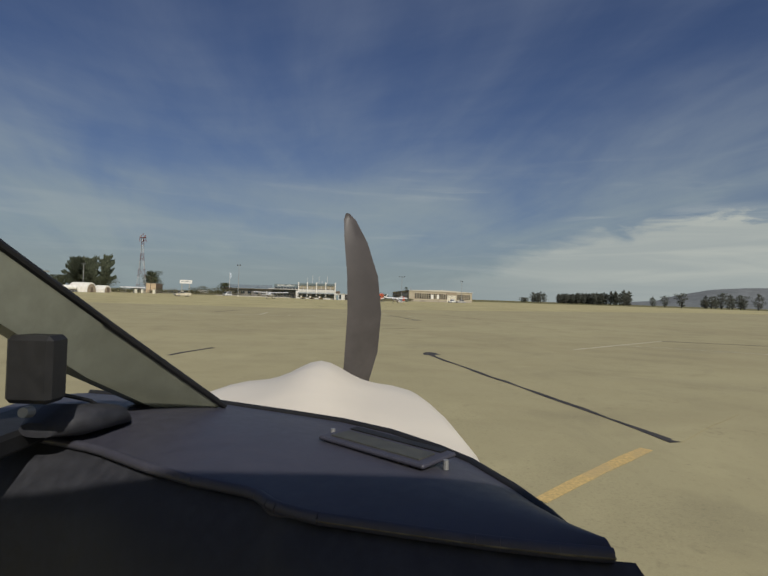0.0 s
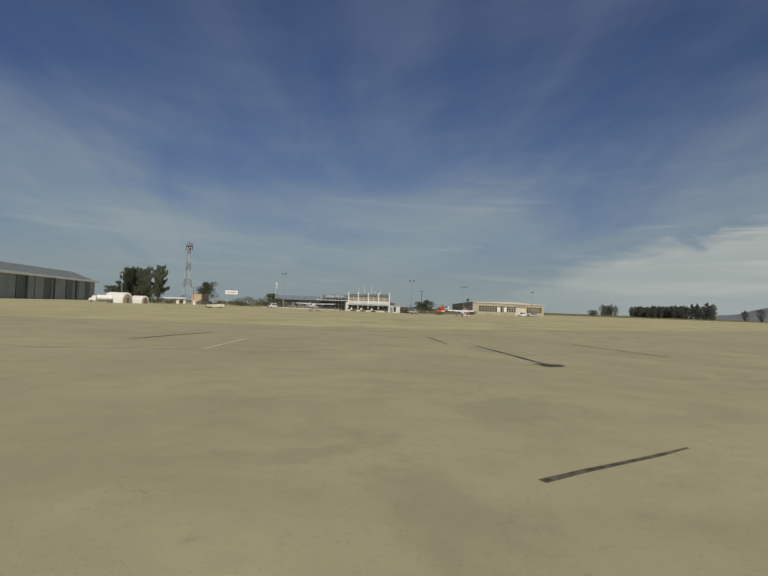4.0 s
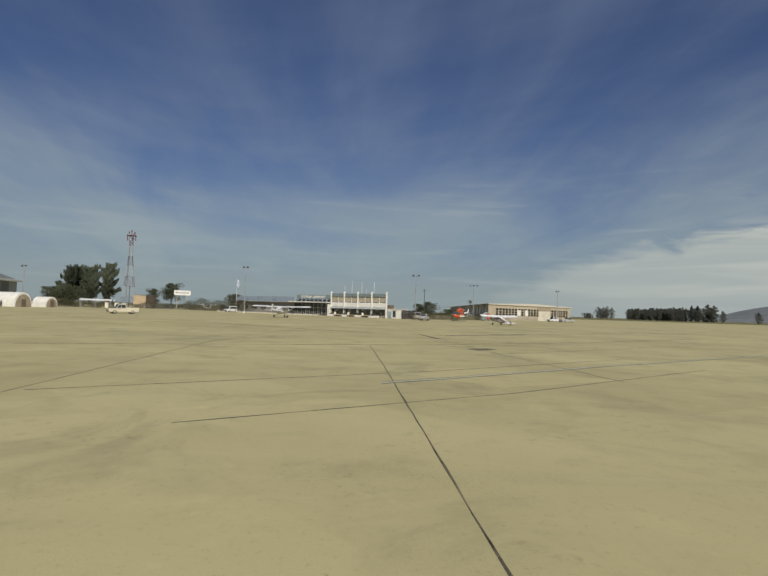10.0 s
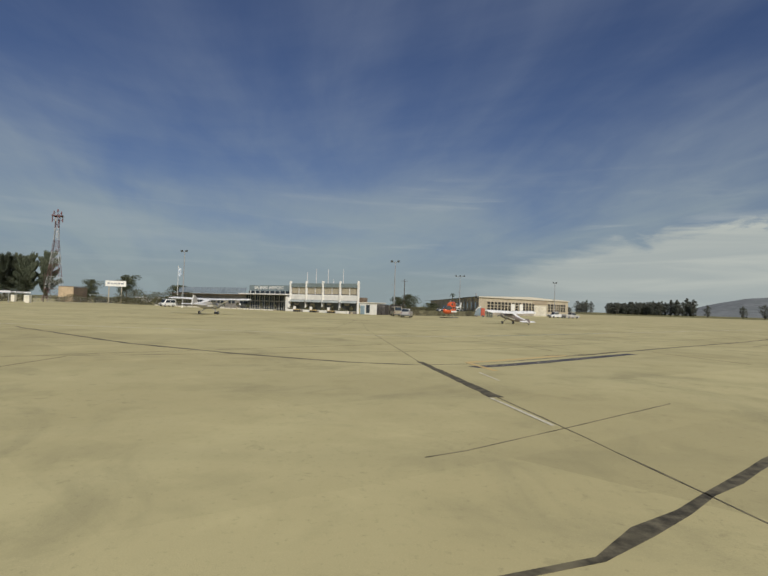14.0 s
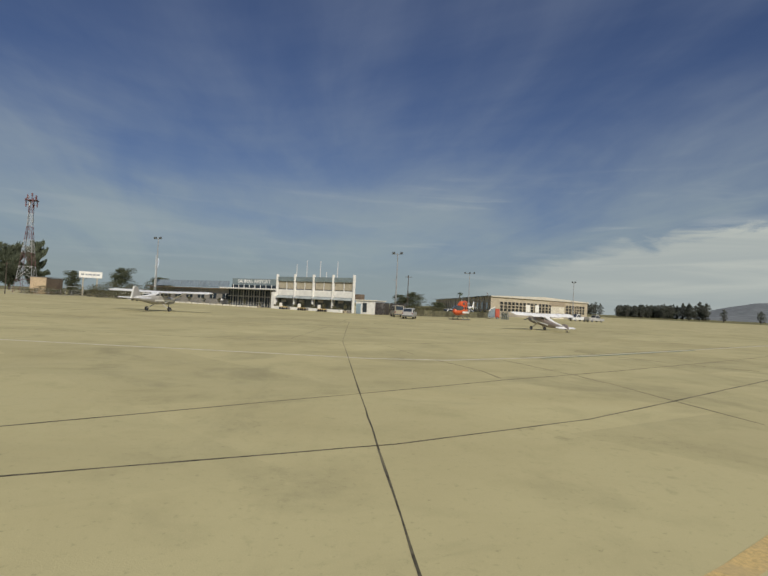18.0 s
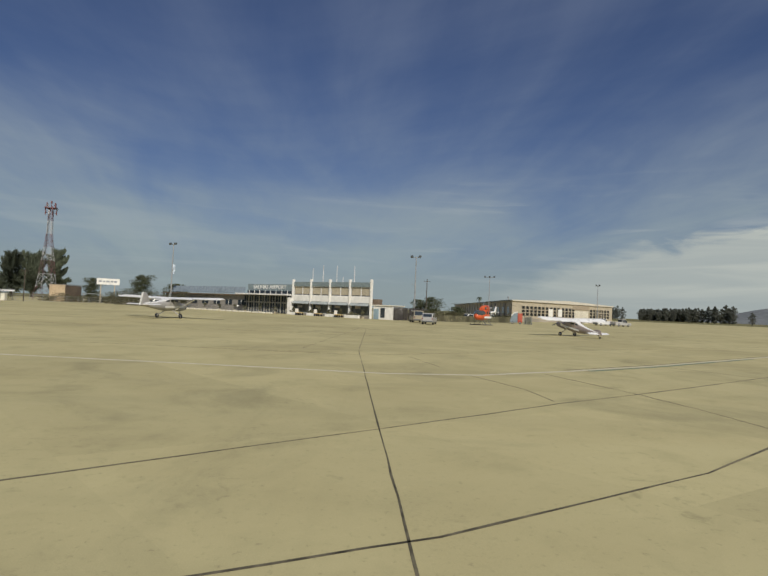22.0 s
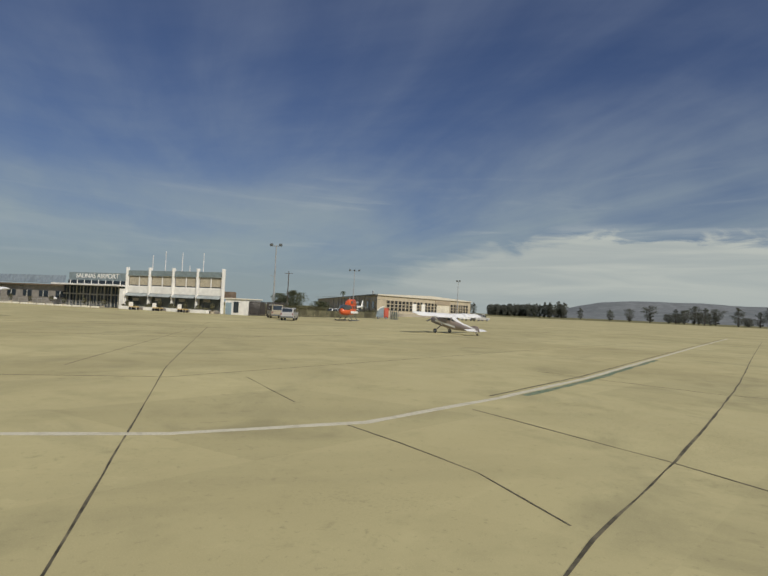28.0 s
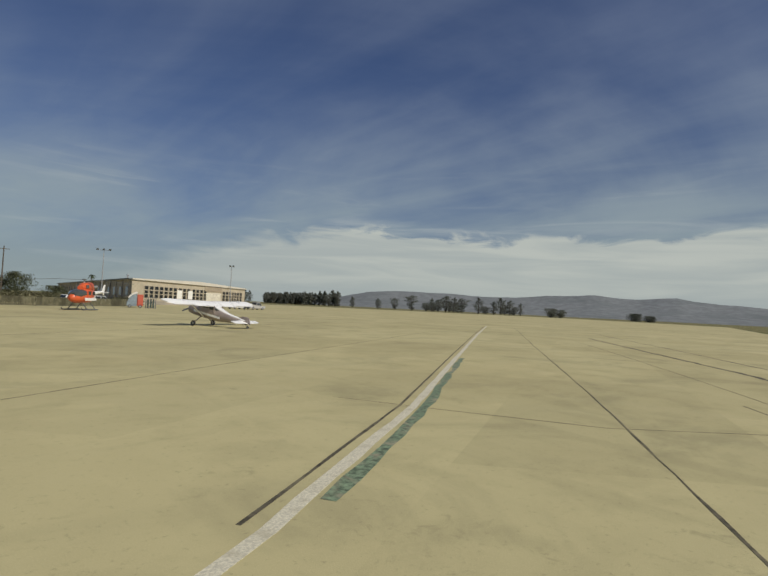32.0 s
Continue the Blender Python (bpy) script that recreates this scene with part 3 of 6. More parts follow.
# ---- trees ----
def tree_parts(root, h, spread, leaf, seed, shape="round", clumps=260, bare=0.25):
    rnd = random.Random(seed)
    trunk = Solid()
    lean = Vector((rnd.uniform(-0.05, 0.05) * h, rnd.uniform(-0.05, 0.05) * h, 0))
    trunk.rod((0, 0, -0.2), lean * 0.5 + Vector((0, 0, h * 0.5)), h * 0.028, h * 0.018, 8)
    trunk.rod(lean * 0.5 + Vector((0, 0, h * 0.48)), lean + Vector((0, 0, h * 0.9)), h * 0.018, h * 0.004, 7)
    tips = []
    limbs = 34 if shape == "fan" else 16
    for i in range(limbs):
        t = bare + (0.92 - bare) * (i + rnd.random()) / limbs
        a = i * 2.4 + rnd.uniform(-0.4, 0.4)
        if shape == "cone":
            reach = spread * (1.02 - t) * rnd.uniform(0.8, 1.1)
        elif shape == "column":
            reach = spread * 0.55 * math.sqrt(max(0.04, 1 - ((t - 0.5) / 0.55) ** 2)) * rnd.uniform(0.7, 1.1)
        elif shape == "spire":
            reach = spread * 0.9 * min(1.0, 2.6 * (1.03 - t)) * (0.55 + 0.45 * min(1.0, t / 0.35)) * rnd.uniform(0.6, 1.1)
        elif shape == "fan":
            reach = spread * (0.85 if t < 0.6 else 0.85 - 1.0 * (t - 0.6)) * rnd.uniform(0.5, 1.15)
        elif shape == "flat":
            reach = spread * (0.45 + 0.6 * t) * rnd.uniform(0.6, 1.1)
        else:
            reach = spread * math.sqrt(max(0.05, 1 - ((t - 0.58) / 0.5) ** 2)) * rnd.uniform(0.55, 1.05)
        p = lean * t + Vector((0, 0, h * t))
        q = p + Vector((math.cos(a) * reach, math.sin(a) * reach, h * (rnd.uniform(0.08, 0.26) * (1.0 if t < 0.7 else 0.55) if shape == "fan" else rnd.uniform(0.0, 0.09))))
        trunk.rod(p, q, h * 0.008, h * 0.002, 5)
        tips.append((p, q, reach))
    part("trunk", trunk, BARK, root)
    # each limb carries puffs of small leaves that face outwards
    crown = Solid()
    puffs = []
    for p, q, reach in tips:
        n_ = {"column": 1, "fan": 4}.get(shape, 2)
        for k in range(n_):
            c = p.lerp(q, (1.0 - 0.24 * k if shape == "fan" else 0.95 - 0.5 * k) + rnd.uniform(-0.1, 0.1))
            if shape == "fan":
                puffs.append((c, spread * (0.06 + 0.045 * k) * rnd.uniform(0.8, 1.2), 1.7))
            else:
                puffs.append((c, max(0.16 * spread, reach * rnd.uniform(0.4, 0.56)), 0.55 if shape == "flat" else 0.85))
    puffs.append((lean + Vector((0, 0, h * 0.93)), spread * 0.22, 1.2))
    leaf_size = max(0.15, spread * 0.048)
    each = max(34 if shape == "fan" else 60, clumps * 22 // len(puffs))
    for c, r_, flat_ in puffs:
        for _ in range(each):
            d = Vector((rnd.gauss(0, 1), rnd.gauss(0, 1), rnd.gauss(0.15, 1))).normalized()
            o = c + Vector((d.x, d.y, d.z * flat_)) * r_ * (0.25 + 0.9 * rnd.random() ** 0.6)
            o.z = min(max(o.z, h * bare * 0.4), h * (1.2 if shape == "fan" else 1.02))
            d = (d + Vector((rnd.gauss(0, 0.5), rnd.gauss(0, 0.5), rnd.gauss(0.2, 0.5)))).normalized()
            if shape == "fan":
                # long sprays that point up and out along the limb
                out = (o - lean * 0.5 - Vector((0, 0, h * 0.35)))
                u = (out.normalized() + Vector((rnd.gauss(0, 0.3), rnd.gauss(0, 0.3), rnd.gauss(0.35, 0.3)))).normalized()
                w = u.orthogonal().normalized()
                u *= leaf_size * rnd.uniform(1.8, 4.4)
                w *= leaf_size * rnd.uniform(0.35, 0.65)
                k = len(crown.v)
                crown.v += [tuple(o - u), tuple(o - w), tuple(o + u), tuple(o + w)]
                crown.f.append((k, k + 1, k + 2, k + 3))
                continue
            u = d.orthogonal().normalized()
            w = d.cross(u)
            t = rnd.uniform(0, 3.14)
            u, w = u * math.cos(t) + w * math.sin(t), w * math.cos(t) - u * math.sin(t)
            u *= leaf_size * rnd.uniform(0.6, 1.3)
            w *= leaf_size * rnd.uniform(0.35, 0.8)
            k = len(crown.v)
            crown.v += [tuple(o - u), tuple(o - w * 0.8), tuple(o + u * 1.1), tuple(o + w)]
            crown.f.append((k, k + 1, k + 2, k + 3))
    part("crown", crown, leaf, root)


def plant(name, x, y, h, spread, leaf, seed, label, shape="round", clumps=260, bare=0.25, group=""):
    root = thing(name, pose(x, y, 0, 0, 0, seed * 37 % 360), label, "tree", group)
    tree_parts(root, h, spread, leaf, seed, shape, clumps, bare)
    return root


def polar(deg, r):
    return r * math.sin(radians(deg)), r * math.cos(radians(deg))


# windbreak of tall dark pines
PINE = "tall dark pine in a dense windbreak row"
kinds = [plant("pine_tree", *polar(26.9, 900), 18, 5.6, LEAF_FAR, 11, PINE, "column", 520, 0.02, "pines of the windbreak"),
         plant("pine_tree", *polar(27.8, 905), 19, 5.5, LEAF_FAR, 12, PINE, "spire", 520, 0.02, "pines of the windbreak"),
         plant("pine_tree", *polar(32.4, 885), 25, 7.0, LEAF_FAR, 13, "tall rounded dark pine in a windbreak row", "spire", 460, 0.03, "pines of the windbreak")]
rnd = random.Random(21)
for i in range(46):
    a = 26.2 + 4.9 * i / 45
    x, y = polar(a, rnd.uniform(885, 925))
    copy_thing(kinds[rnd.randrange(2)], pose(x, y, 0, 0, 0, rnd.uniform(0, 360)) @ Matrix.Diagonal((1, 1, rnd.uniform(0.8, 1.05) * (1 + 0.02 * i / 4.5), 1)))
for a, hh in ((30.4, 0.8), (30.9, 0.86), (31.4, 0.84), (31.9, 1.0), (32.4, 0.95), (32.9, 0.86), (33.3, 1.1), (33.8, 1.02), (33.6, 0.92)):
    x, y = polar(a, rnd.uniform(880, 915))
    copy_thing(kinds[2], pose(x, y, 0, 0, 0, rnd.uniform(0, 360)) @ Matrix.Diagonal((1, 1, hh, 1)))
# scattered trees beyond the field
for a, r, h, sp, shp, seed in ((23.2, 900, 20, 6.5, "cone", 31), (23.7, 905, 19, 7, "cone", 32), (24.15, 900, 22, 6.5, "cone", 33), (24.6, 890, 19, 6.5, "cone", 34), (23.45, 910, 17, 7, "cone", 72), (23.95, 890, 17, 7, "cone", 73), (22.2, 920, 9, 9, "round", 35),
                               (35.2, 620, 13, 4.5, "cone", 36), (38.0, 640, 13, 5, "cone", 37), (39.7, 600, 14, 5, "round", 38), (41.5, 590, 17, 7, "flat", 39), (43.7, 600, 15, 5, "cone", 40),
                               (44.4, 590, 14, 6, "round", 41), (45.2, 600, 18, 7, "round", 42), (46.0, 590, 17, 5, "cone", 43), (46.9, 600, 16, 7, "flat", 44), (48.6, 590, 18, 6, "cone", 45),
                               (50.2, 600, 15, 5, "cone", 46), (50.9, 590, 18, 6, "round", 47), (51.8, 600, 16, 6, "cone", 48), (52.9, 590, 14, 4, "cone", 49), (55.9, 560, 9, 7, "round", 50), (56.8, 560, 8, 6, "round", 51),
                               (43.2, 640, 10, 6, "round", 54), (44.0, 650, 11, 6, "round", 55), (45.6, 640, 13, 6, "round", 56), (46.5, 650, 12, 6, "round", 57), (49.4, 640, 9, 6, "round", 58), (51.4, 640, 12, 5, "round", 59), (52.4, 650, 10, 5, "round", 71), (64, 700, 9, 9, "round", 52), (65.3, 710, 7, 8, "round", 53)):
    x, y = polar(a, r)
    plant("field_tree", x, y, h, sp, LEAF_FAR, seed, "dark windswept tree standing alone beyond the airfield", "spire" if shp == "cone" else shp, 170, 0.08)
# cypress clump by the mast
for x, y, h, sp, seed in ((-215, 301, 25.0, 10.5, 61), (-206, 305, 25.0, 9.0, 62), (-197, 311, 28.0, 8.0, 63)):
    plant("cypress_tree", x, y, h, sp, LEAF_CYPRESS, seed, "dark spreading cypress with fronds reaching upwards", "fan", 300, 0.1, "cypresses near the mast")
plant("broadleaf_tree", -225, 295, 11, 7, LEAF, 60, "low rounded tree beside the cypresses", "round", 260, 0.1)
plant("broadleaf_tree", -129.4, 230.8, 10, 4.5, LEAF, 64, "small rounded green tree behind the shed", "round", 240, 0.15)
plant("broadleaf_tree", -213, 457, 22, 9.5, LEAF, 65, "rounded tree with pale trunk behind the fence", "round", 280, 0.3)
plant("broadleaf_tree", -66.5, 168, 7.0, 4.2, LEAF, 66, "low dark green tree by the flagpole", "round", 240, 0.08)
plant("broadleaf_tree", 12.2, 182, 5.6, 3.0, LEAF, 67, "dark green tree behind the car park", "round", 240, 0.1)
plant("broadleaf_tree", 16.0, 180, 6.6, 3.4, LEAF, 68, "dark green tree behind the car park", "round", 260, 0.1)
plant("broadleaf_tree", 24.6, 178.5, 3.6, 3.0, LEAF, 69, "low bushy tree beside the hangar", "round", 200, 0.05)
plant("broadleaf_tree", -127, 150, 8, 6, LEAF, 70, "low green tree behind the cabins", "round", 220, 0.1)


def palm(x, y, h):
    root = thing("palm_tree", pose(x, y, 0), "single palm rising behind the hangar roof", "tree")
    part("trunk", Solid().rod((0, 0, -0.2), (0.1, 0, h), 0.3, 0.2, 8), BARK, root)
    s = Solid()
    r_ = random.Random(9)
    for i in range(34):
        a, t = i * 2.4, r_.uniform(-0.5, 1.2)
        p = Vector((0.1, 0, h))
        side = Vector((-math.sin(a), math.cos(a), 0)) * 0.22
        rows = []
        for k in range(5):
            f = k / 4
            q = p + Vector((math.cos(a) * 1.6 * f, math.sin(a) * 1.6 * f, t * 1.2 * f - 1.4 * f * f))
            w = side * (1 - 0.8 * f)
            rows.append([q - w, q + Vector((0, 0, 0.06)), q + w, q - Vector((0, 0, 0.02))])
        s.loft(rows)
    part("crown", s, LEAF_DARK, root)


palm(49.4, 274, 10.0)


# shrubs along the fence
def shrubs():
    s = Solid()
    r_ = random.Random(8)
    runs = (((-108, 166), (-82, 182), 3.4), ((-84, 160), (-64, 148), 6.2), ((-66, 147), (-52, 138), 5.6), ((4, 122), (22, 142), 3.0), ((22, 140), (38, 150), 2.6), ((-132, 120), (-104, 146), 4.0))
    for (ax, ay), (bx, by), h in runs:
        n_ = int(math.hypot(bx - ax, by - ay) * 230)
        for _ in range(n_):
            f = r_.random()
            lump = 0.6 + 0.4 * noise.noise(Vector((ax + (bx - ax) * f, ay + (by - ay) * f, 0)) / 3.0)
            z = r_.random() ** 0.8 * h * lump
            c = Vector((ax + (bx - ax) * f + r_.gauss(0, 0.9), ay + (by - ay) * f + r_.gauss(0, 0.9), z))
            d = Vector((r_.gauss(0, 1), r_.gauss(0, 1), r_.gauss(0, 1))).normalized()
            u = d.orthogonal().normalized() * r_.uniform(0.07, 0.19)
            w = d.cross(u).normalized() * r_.uniform(0.05, 0.14)
            k = len(s.v)
            s.v += [tuple(c - u), tuple(c - w), tuple(c + u), tuple(c + w)]
            s.f.append((k, k + 1, k + 2, k + 3))
    single("shrubs", s, LEAF_DRY, "belt of dry green shrubs along the airport fence", "shrubs", "stuff")


shrubs()


# ---- terminal ----
def text_mesh(name, words, height, material, parent, at, depth=0.04, label=""):
    cu = bpy.data.curves.new(name, "FONT")
    cu.body, cu.size, cu.extrude, cu.align_x, cu.align_y = words, height, depth, "CENTER", "CENTER"
    ob = bpy.data.objects.new(name, cu)
    scene.collection.objects.link(ob)
    bpy.context.view_layer.update()
    me = bpy.data.meshes.new_from_object(ob.evaluated_get(bpy.context.evaluated_depsgraph_get()))
    bpy.data.objects.remove(ob)
    me.materials.clear()
    me.materials.append(material)
    ob = new(name, me)
    ob.parent = parent
    ob.matrix_basis = at
    return tagged(ob, label)


def terminal():
    a, b = (-20.65, 119.2), (-2.75, 106.6)
    turn, width = facing(a, b)
    root = thing("terminal_building", pose(a[0], a[1], 0, 0, 0, turn), "two-storey white airport terminal with tall fins and blinds", "building")
    H, D, W = 7.45, 9.0, width
    # local: x along the front, y into the building, front at y = 0
    sx, sy = -0.62 * D, 0.8 * D
    plan = [(0.15, 0.55), (W - 0.15, 0.55), (W - 0.15 + sx, sy), (0.15 + sx, sy)]
    part("wall", Solid().prism(plan, 0, H - 0.45), CREAM, root, "cream stucco walls")
    part("roof", Solid().prism([(0, 0.4), (W, 0.4), (W + sx, sy + 0.2), (sx, sy + 0.2)], H - 0.44, H - 0.2), GREY_WALL, root, "flat grey roof")
    bays = 4
    for i in range(bays):
        x0, x1 = W * i / bays + 0.2, W * (i + 1) / bays - 0.2
        xm, w = (x0 + x1) / 2, x1 - x0
        part("fascia", Solid().box((xm, 0.1, 6.85), (w, 0.5, 1.0)), BLUE_FASCIA, root, "blue-grey fascia panel", 0.02)
        win = part("window", Solid().box((xm, 0.22, 5.35), (w, 0.12, 1.9)), GLASS, root, "upper window with beige blinds")
        for k in range(2):
            part("blind", Solid().box((xm + (k - 0.5) * w / 2, 0.135, 5.45), (w / 2 - 0.3, 0.03, 1.55)), SHADE_CLOTH, win, "beige blind")
        part("window_frame", Solid().box((xm, 0.1, 5.35), (0.14, 0.14, 1.95)).box((xm, 0.1, 6.33), (w, 0.12, 0.1)).box((xm, 0.1, 4.42), (w, 0.12, 0.12)), WHITE, win, "white frame")
        part("spandrel", Solid().box((xm, 0.0, 3.75), (w, 0.3, 1.25)), WHITE, root, "white spandrel panel", 0.02)
        part("awning", Solid().loft([[(x0, 0.0, 3.15), (x0, -0.8, 2.6), (x0, -0.8, 2.52), (x0, 0, 2.95)], [(x1, 0.0, 3.15), (x1, -0.8, 2.6), (x1, -0.8, 2.52), (x1, 0, 2.95)]]), mat("faded_awning", (0.33, 0.36, 0.35), 0.8, 0, 0.1, 0.4, 0.15, 2.0), root, "faded grey awning")
        low = part("window", Solid().box((xm, 0.5, 1.75), (w, 0.1, 2.2)), glass("green_grey_lobby_glass", (0.075, 0.082, 0.07), 0.08), root, "ground floor window in the awning's shade")
        for k in range(3):
            part("window_frame", Solid().box((x0 + w * (k + 0.5) / 3, 0.43, 1.75), (0.08, 0.08, 2.2)), DARK_METAL, low)
        part("sill_wall", Solid().box((xm, 0.25, 0.22), (w, 0.4, 0.44)), GREY_WALL, root, "low wall under the windows", 0.02)
        part("window_sign", Solid().box((xm - w * 0.2, 0.41, 1.9 + 0.1 * i), (w * 0.3, 0.03, 0.5)), TAN, low, "tan notice behind the glass")
    for i in range(bays + 1):
        x = W * i / bays
        part("fin", Solid().box((x, -0.1, 3.95), (0.34, 0.6, 7.9)), WHITE, root, "tall white concrete fin", 0.03)
    # antennas
    for x, h in ((2.9, 3.1), (6.0, 3.9), (10.0, 3.7), (14.9, 3.6), (11.8, 1.2)):
        an = Solid().rod((x, 3, H - 0.2), (x, 3, H + h), 0.08, 0.05, 6)
        part("antenna", an, WHITE_STEEL, root, "thin white whip antenna")
    # roof unit and low wing on the other side
    part("roof_unit", Solid().box((W + 0.3, 1.6, 3.4), (1.6, 1.4, 1.2)), BROWN_WALL, root, "brown roof machine housing", 0.03)
    # lobby
    lob = thing("terminal_lobby", pose(a[0], a[1], 0, 0, 0, turn), "single-storey glass lobby with blue sign band and canopy", "building")
    L = -17.6
    FRAME = mat("weathered_grey_frame", (0.34, 0.33, 0.29), 0.7, 0, 0.1, 0.3, 0.15, 2.0)
    part("wall", Solid().box((L / 2 - 0.4, 6.5, 2.6), (-L, 9, 5.2)), GREY_WALL, lob, "grey lobby walls")
    part("end_wall", Solid().box((-0.75, -0.1, 1.9), (1.1, 1.0, 3.8)), WHITE, lob, "white end wall", 0.03)
    part("brick_panel", Solid().box((-0.9, 2.2, 5.0), (1.8, 1.4, 2.2)), BROWN_WALL, lob, "red-brown brick panel", 0.02)
    band = part("sign_band", Solid().box((L / 2 - 1.0, 1.8, 6.1), (-L - 2.6, 0.5, 1.5)), BLUE_FASCIA, lob, "blue-green sign band", 0.03)
    text_mesh("lettering", "SALINAS AIRPORT", 1.25, WHITE, band, pose(L / 2 - 0.8, 1.52, 6.12, 90, 0, 0) @ Matrix.Diagonal((1.12, 1, 1, 1)), 0.03, "white sign lettering")
    part("clerestory", Solid().box((L / 2 - 1.0, 1.75, 4.95), (-L - 2.2, 0.3, 0.7)), GLASS, lob, "strip of high windows")
    for i in range(9):
        part("mullion", Solid().box((-1.6 - i * 1.9, 1.55, 4.95), (0.1, 0.1, 0.75)), WHITE, lob)
    part("canopy", Solid().box((L / 2 - 0.8, 0.4, 4.35), (-L + 0.2, 3.6, 0.32)), WHITE_STEEL, lob, "pale flat canopy edge", 0.03)
    for i in range(9):
        x = -1.9 - i * 1.85
        part("glass_panel", Solid().box((x - 0.5, 1.3, 2.1), (1.7, 0.08, 4.0)), GLASS, lob)
        part("frame_post", Solid().box((x - 0.5, 1.22, 2.1), (0.08, 0.12, 4.0)), FRAME, lob)
        part("frame_post", Solid().box((x + 0.4, 1.2, 2.1), (0.24, 0.2, 4.1)), FRAME, lob, "pale frame post")
    part("door_rail", Solid().box((L / 2 - 0.8, 1.2, 2.5), (-L - 0.6, 0.1, 0.25)), FRAME, lob, "pale transom")
    # old wing with solar-blue roof
    wing = thing("terminal_wing", pose(a[0], a[1], 0, 0, 0, turn), "long low grey wing with a slate-blue roof screen", "building")
    part("wall", Solid().box((-36, 7, 2.0), (36, 9, 4.0)), GREY_WALL, wing, "grey stucco wall")
    part("roof", Solid().box((-36, 6.6, 4.12), (37, 10, 0.25)), BROWN_WALL, wing, "dark roof edge")
    scr = mat("slate_blue_screen", (0.25, 0.30, 0.34), 0.5, 0.1, 0.08, 0.6, 0.15, 3.0)
    for i in range(8):
        part("roof_screen", Solid().box((-22.3 - i * 3.9, 3.2, 5.35), (3.75, 0.15, 1.7), Matrix.Rotation(radians(-12), 3, "X")), scr, wing, "slate-blue roof panel")
    for i in range(7):
        w_ = part("window", Solid().box((-20.6 - i * 4.9, 2.46, 2.2), (2.6, 0.12, 1.3)), GLASS, wing)
        part("window_frame", Solid().box((-20.6 - i * 4.9, 2.4, 2.2), (0.08, 0.1, 1.3)), WHITE, w_)
    # annex on the other side
    an = thing("annex_building", pose(a[0], a[1], 0, 0, 0, turn), "small white flat-roofed annex with a door and blue gate", "building")
    part("wall", Solid().box((W + 2.75, 2.2, 1.35), (4.6, 4.0, 2.7)), WHITE, an, "white annex wall", 0.02)
    part("roof", Solid().box((W + 2.75, 2.2, 2.8), (5.0, 4.4, 0.18)), CREAM, an, "thin flat roof", 0.02)
    part("window", Solid().box((W + 2.75, 0.18, 1.35), (1.0, 0.1, 1.9)), GLASS, an)
    part("door", Solid().box((W + 1.2, 0.15, 1.05), (1.2, 0.1, 2.1)), mat("pale_blue_door", (0.30, 0.40, 0.45), 0.6), an, "pale blue door", 0.02)
    return a, turn, W


TA, TTURN, TW = terminal()


# ---- fence along the apron ----
def fence(points, h, spacing, label, slats=None):
    metal = slats or STEEL
    root = thing("chain_link_fence", pose(points[0][0], points[0][1], 0), label, "fence")
    o = Vector((*points[0], 0))
    mesh_post = Solid().rod((0, 0, -0.1), (0, 0, h), 0.04, 0.04, 6).mesh("post", metal)
    for (ax, ay), (bx, by) in zip(points, points[1:]):
        L = math.hypot(bx - ax, by - ay)
        for k in range(int(L / spacing) + 1):
            f = k * spacing / L
            part("post", mesh_post, metal, root, at=Matrix.Translation(Vector((ax + (bx - ax) * f, ay + (by - ay) * f, 0)) - o))
        for z in (0.1, h * 0.5, h - 0.03):
            part("rail", Solid().rod(Vector((ax, ay, z)) - o, Vector((bx, by, z)) - o, 0.025, 0.025, 5), metal, root)
        wires = Solid()
        n_ = int(L / 0.55)
        for k in range(n_):
            f0, f1 = k / n_, (k + 1) / n_
            p0, p1 = Vector((ax + (bx - ax) * f0, ay + (by - ay) * f0, 0)) - o, Vector((ax + (bx - ax) * f1, ay + (by - ay) * f1, 0)) - o
            wires.rod(p0 + Vector((0, 0, 0.1)), p1 + Vector((0, 0, h)), 0.012, 0.012, 3)
            wires.rod(p1 + Vector((0, 0, 0.1)), p0 + Vector((0, 0, h)), 0.012, 0.012, 3)
        tagged(part("mesh_panel", wires, STEEL, root, "diamond wire mesh"), kind="stuff")
        if slats:
            s = Solid()
            m_ = Matrix.Rotation(math.atan2(by - ay, bx - ax), 3, "Z")
            for k in range(int(L / 0.24)):
                f = (k + 0.5) * 0.24 / L
                s.box(Vector((ax + (bx - ax) * f, ay + (by - ay) * f, h * 0.5)) - o, (0.2, 0.03, h - 0.12), m_)
            tagged(part("privacy_slats", s, slats, root, "upright olive privacy slats"), kind="stuff")


ux, uy = math.cos(radians(TTURN)), math.sin(radians(TTURN))
vx, vy = -uy, ux


def front(x, y):
    """A place in front of the terminal: x along its front, y into it."""
    return TA[0] + ux * x + vx * y, TA[1] + uy * x + vy * y


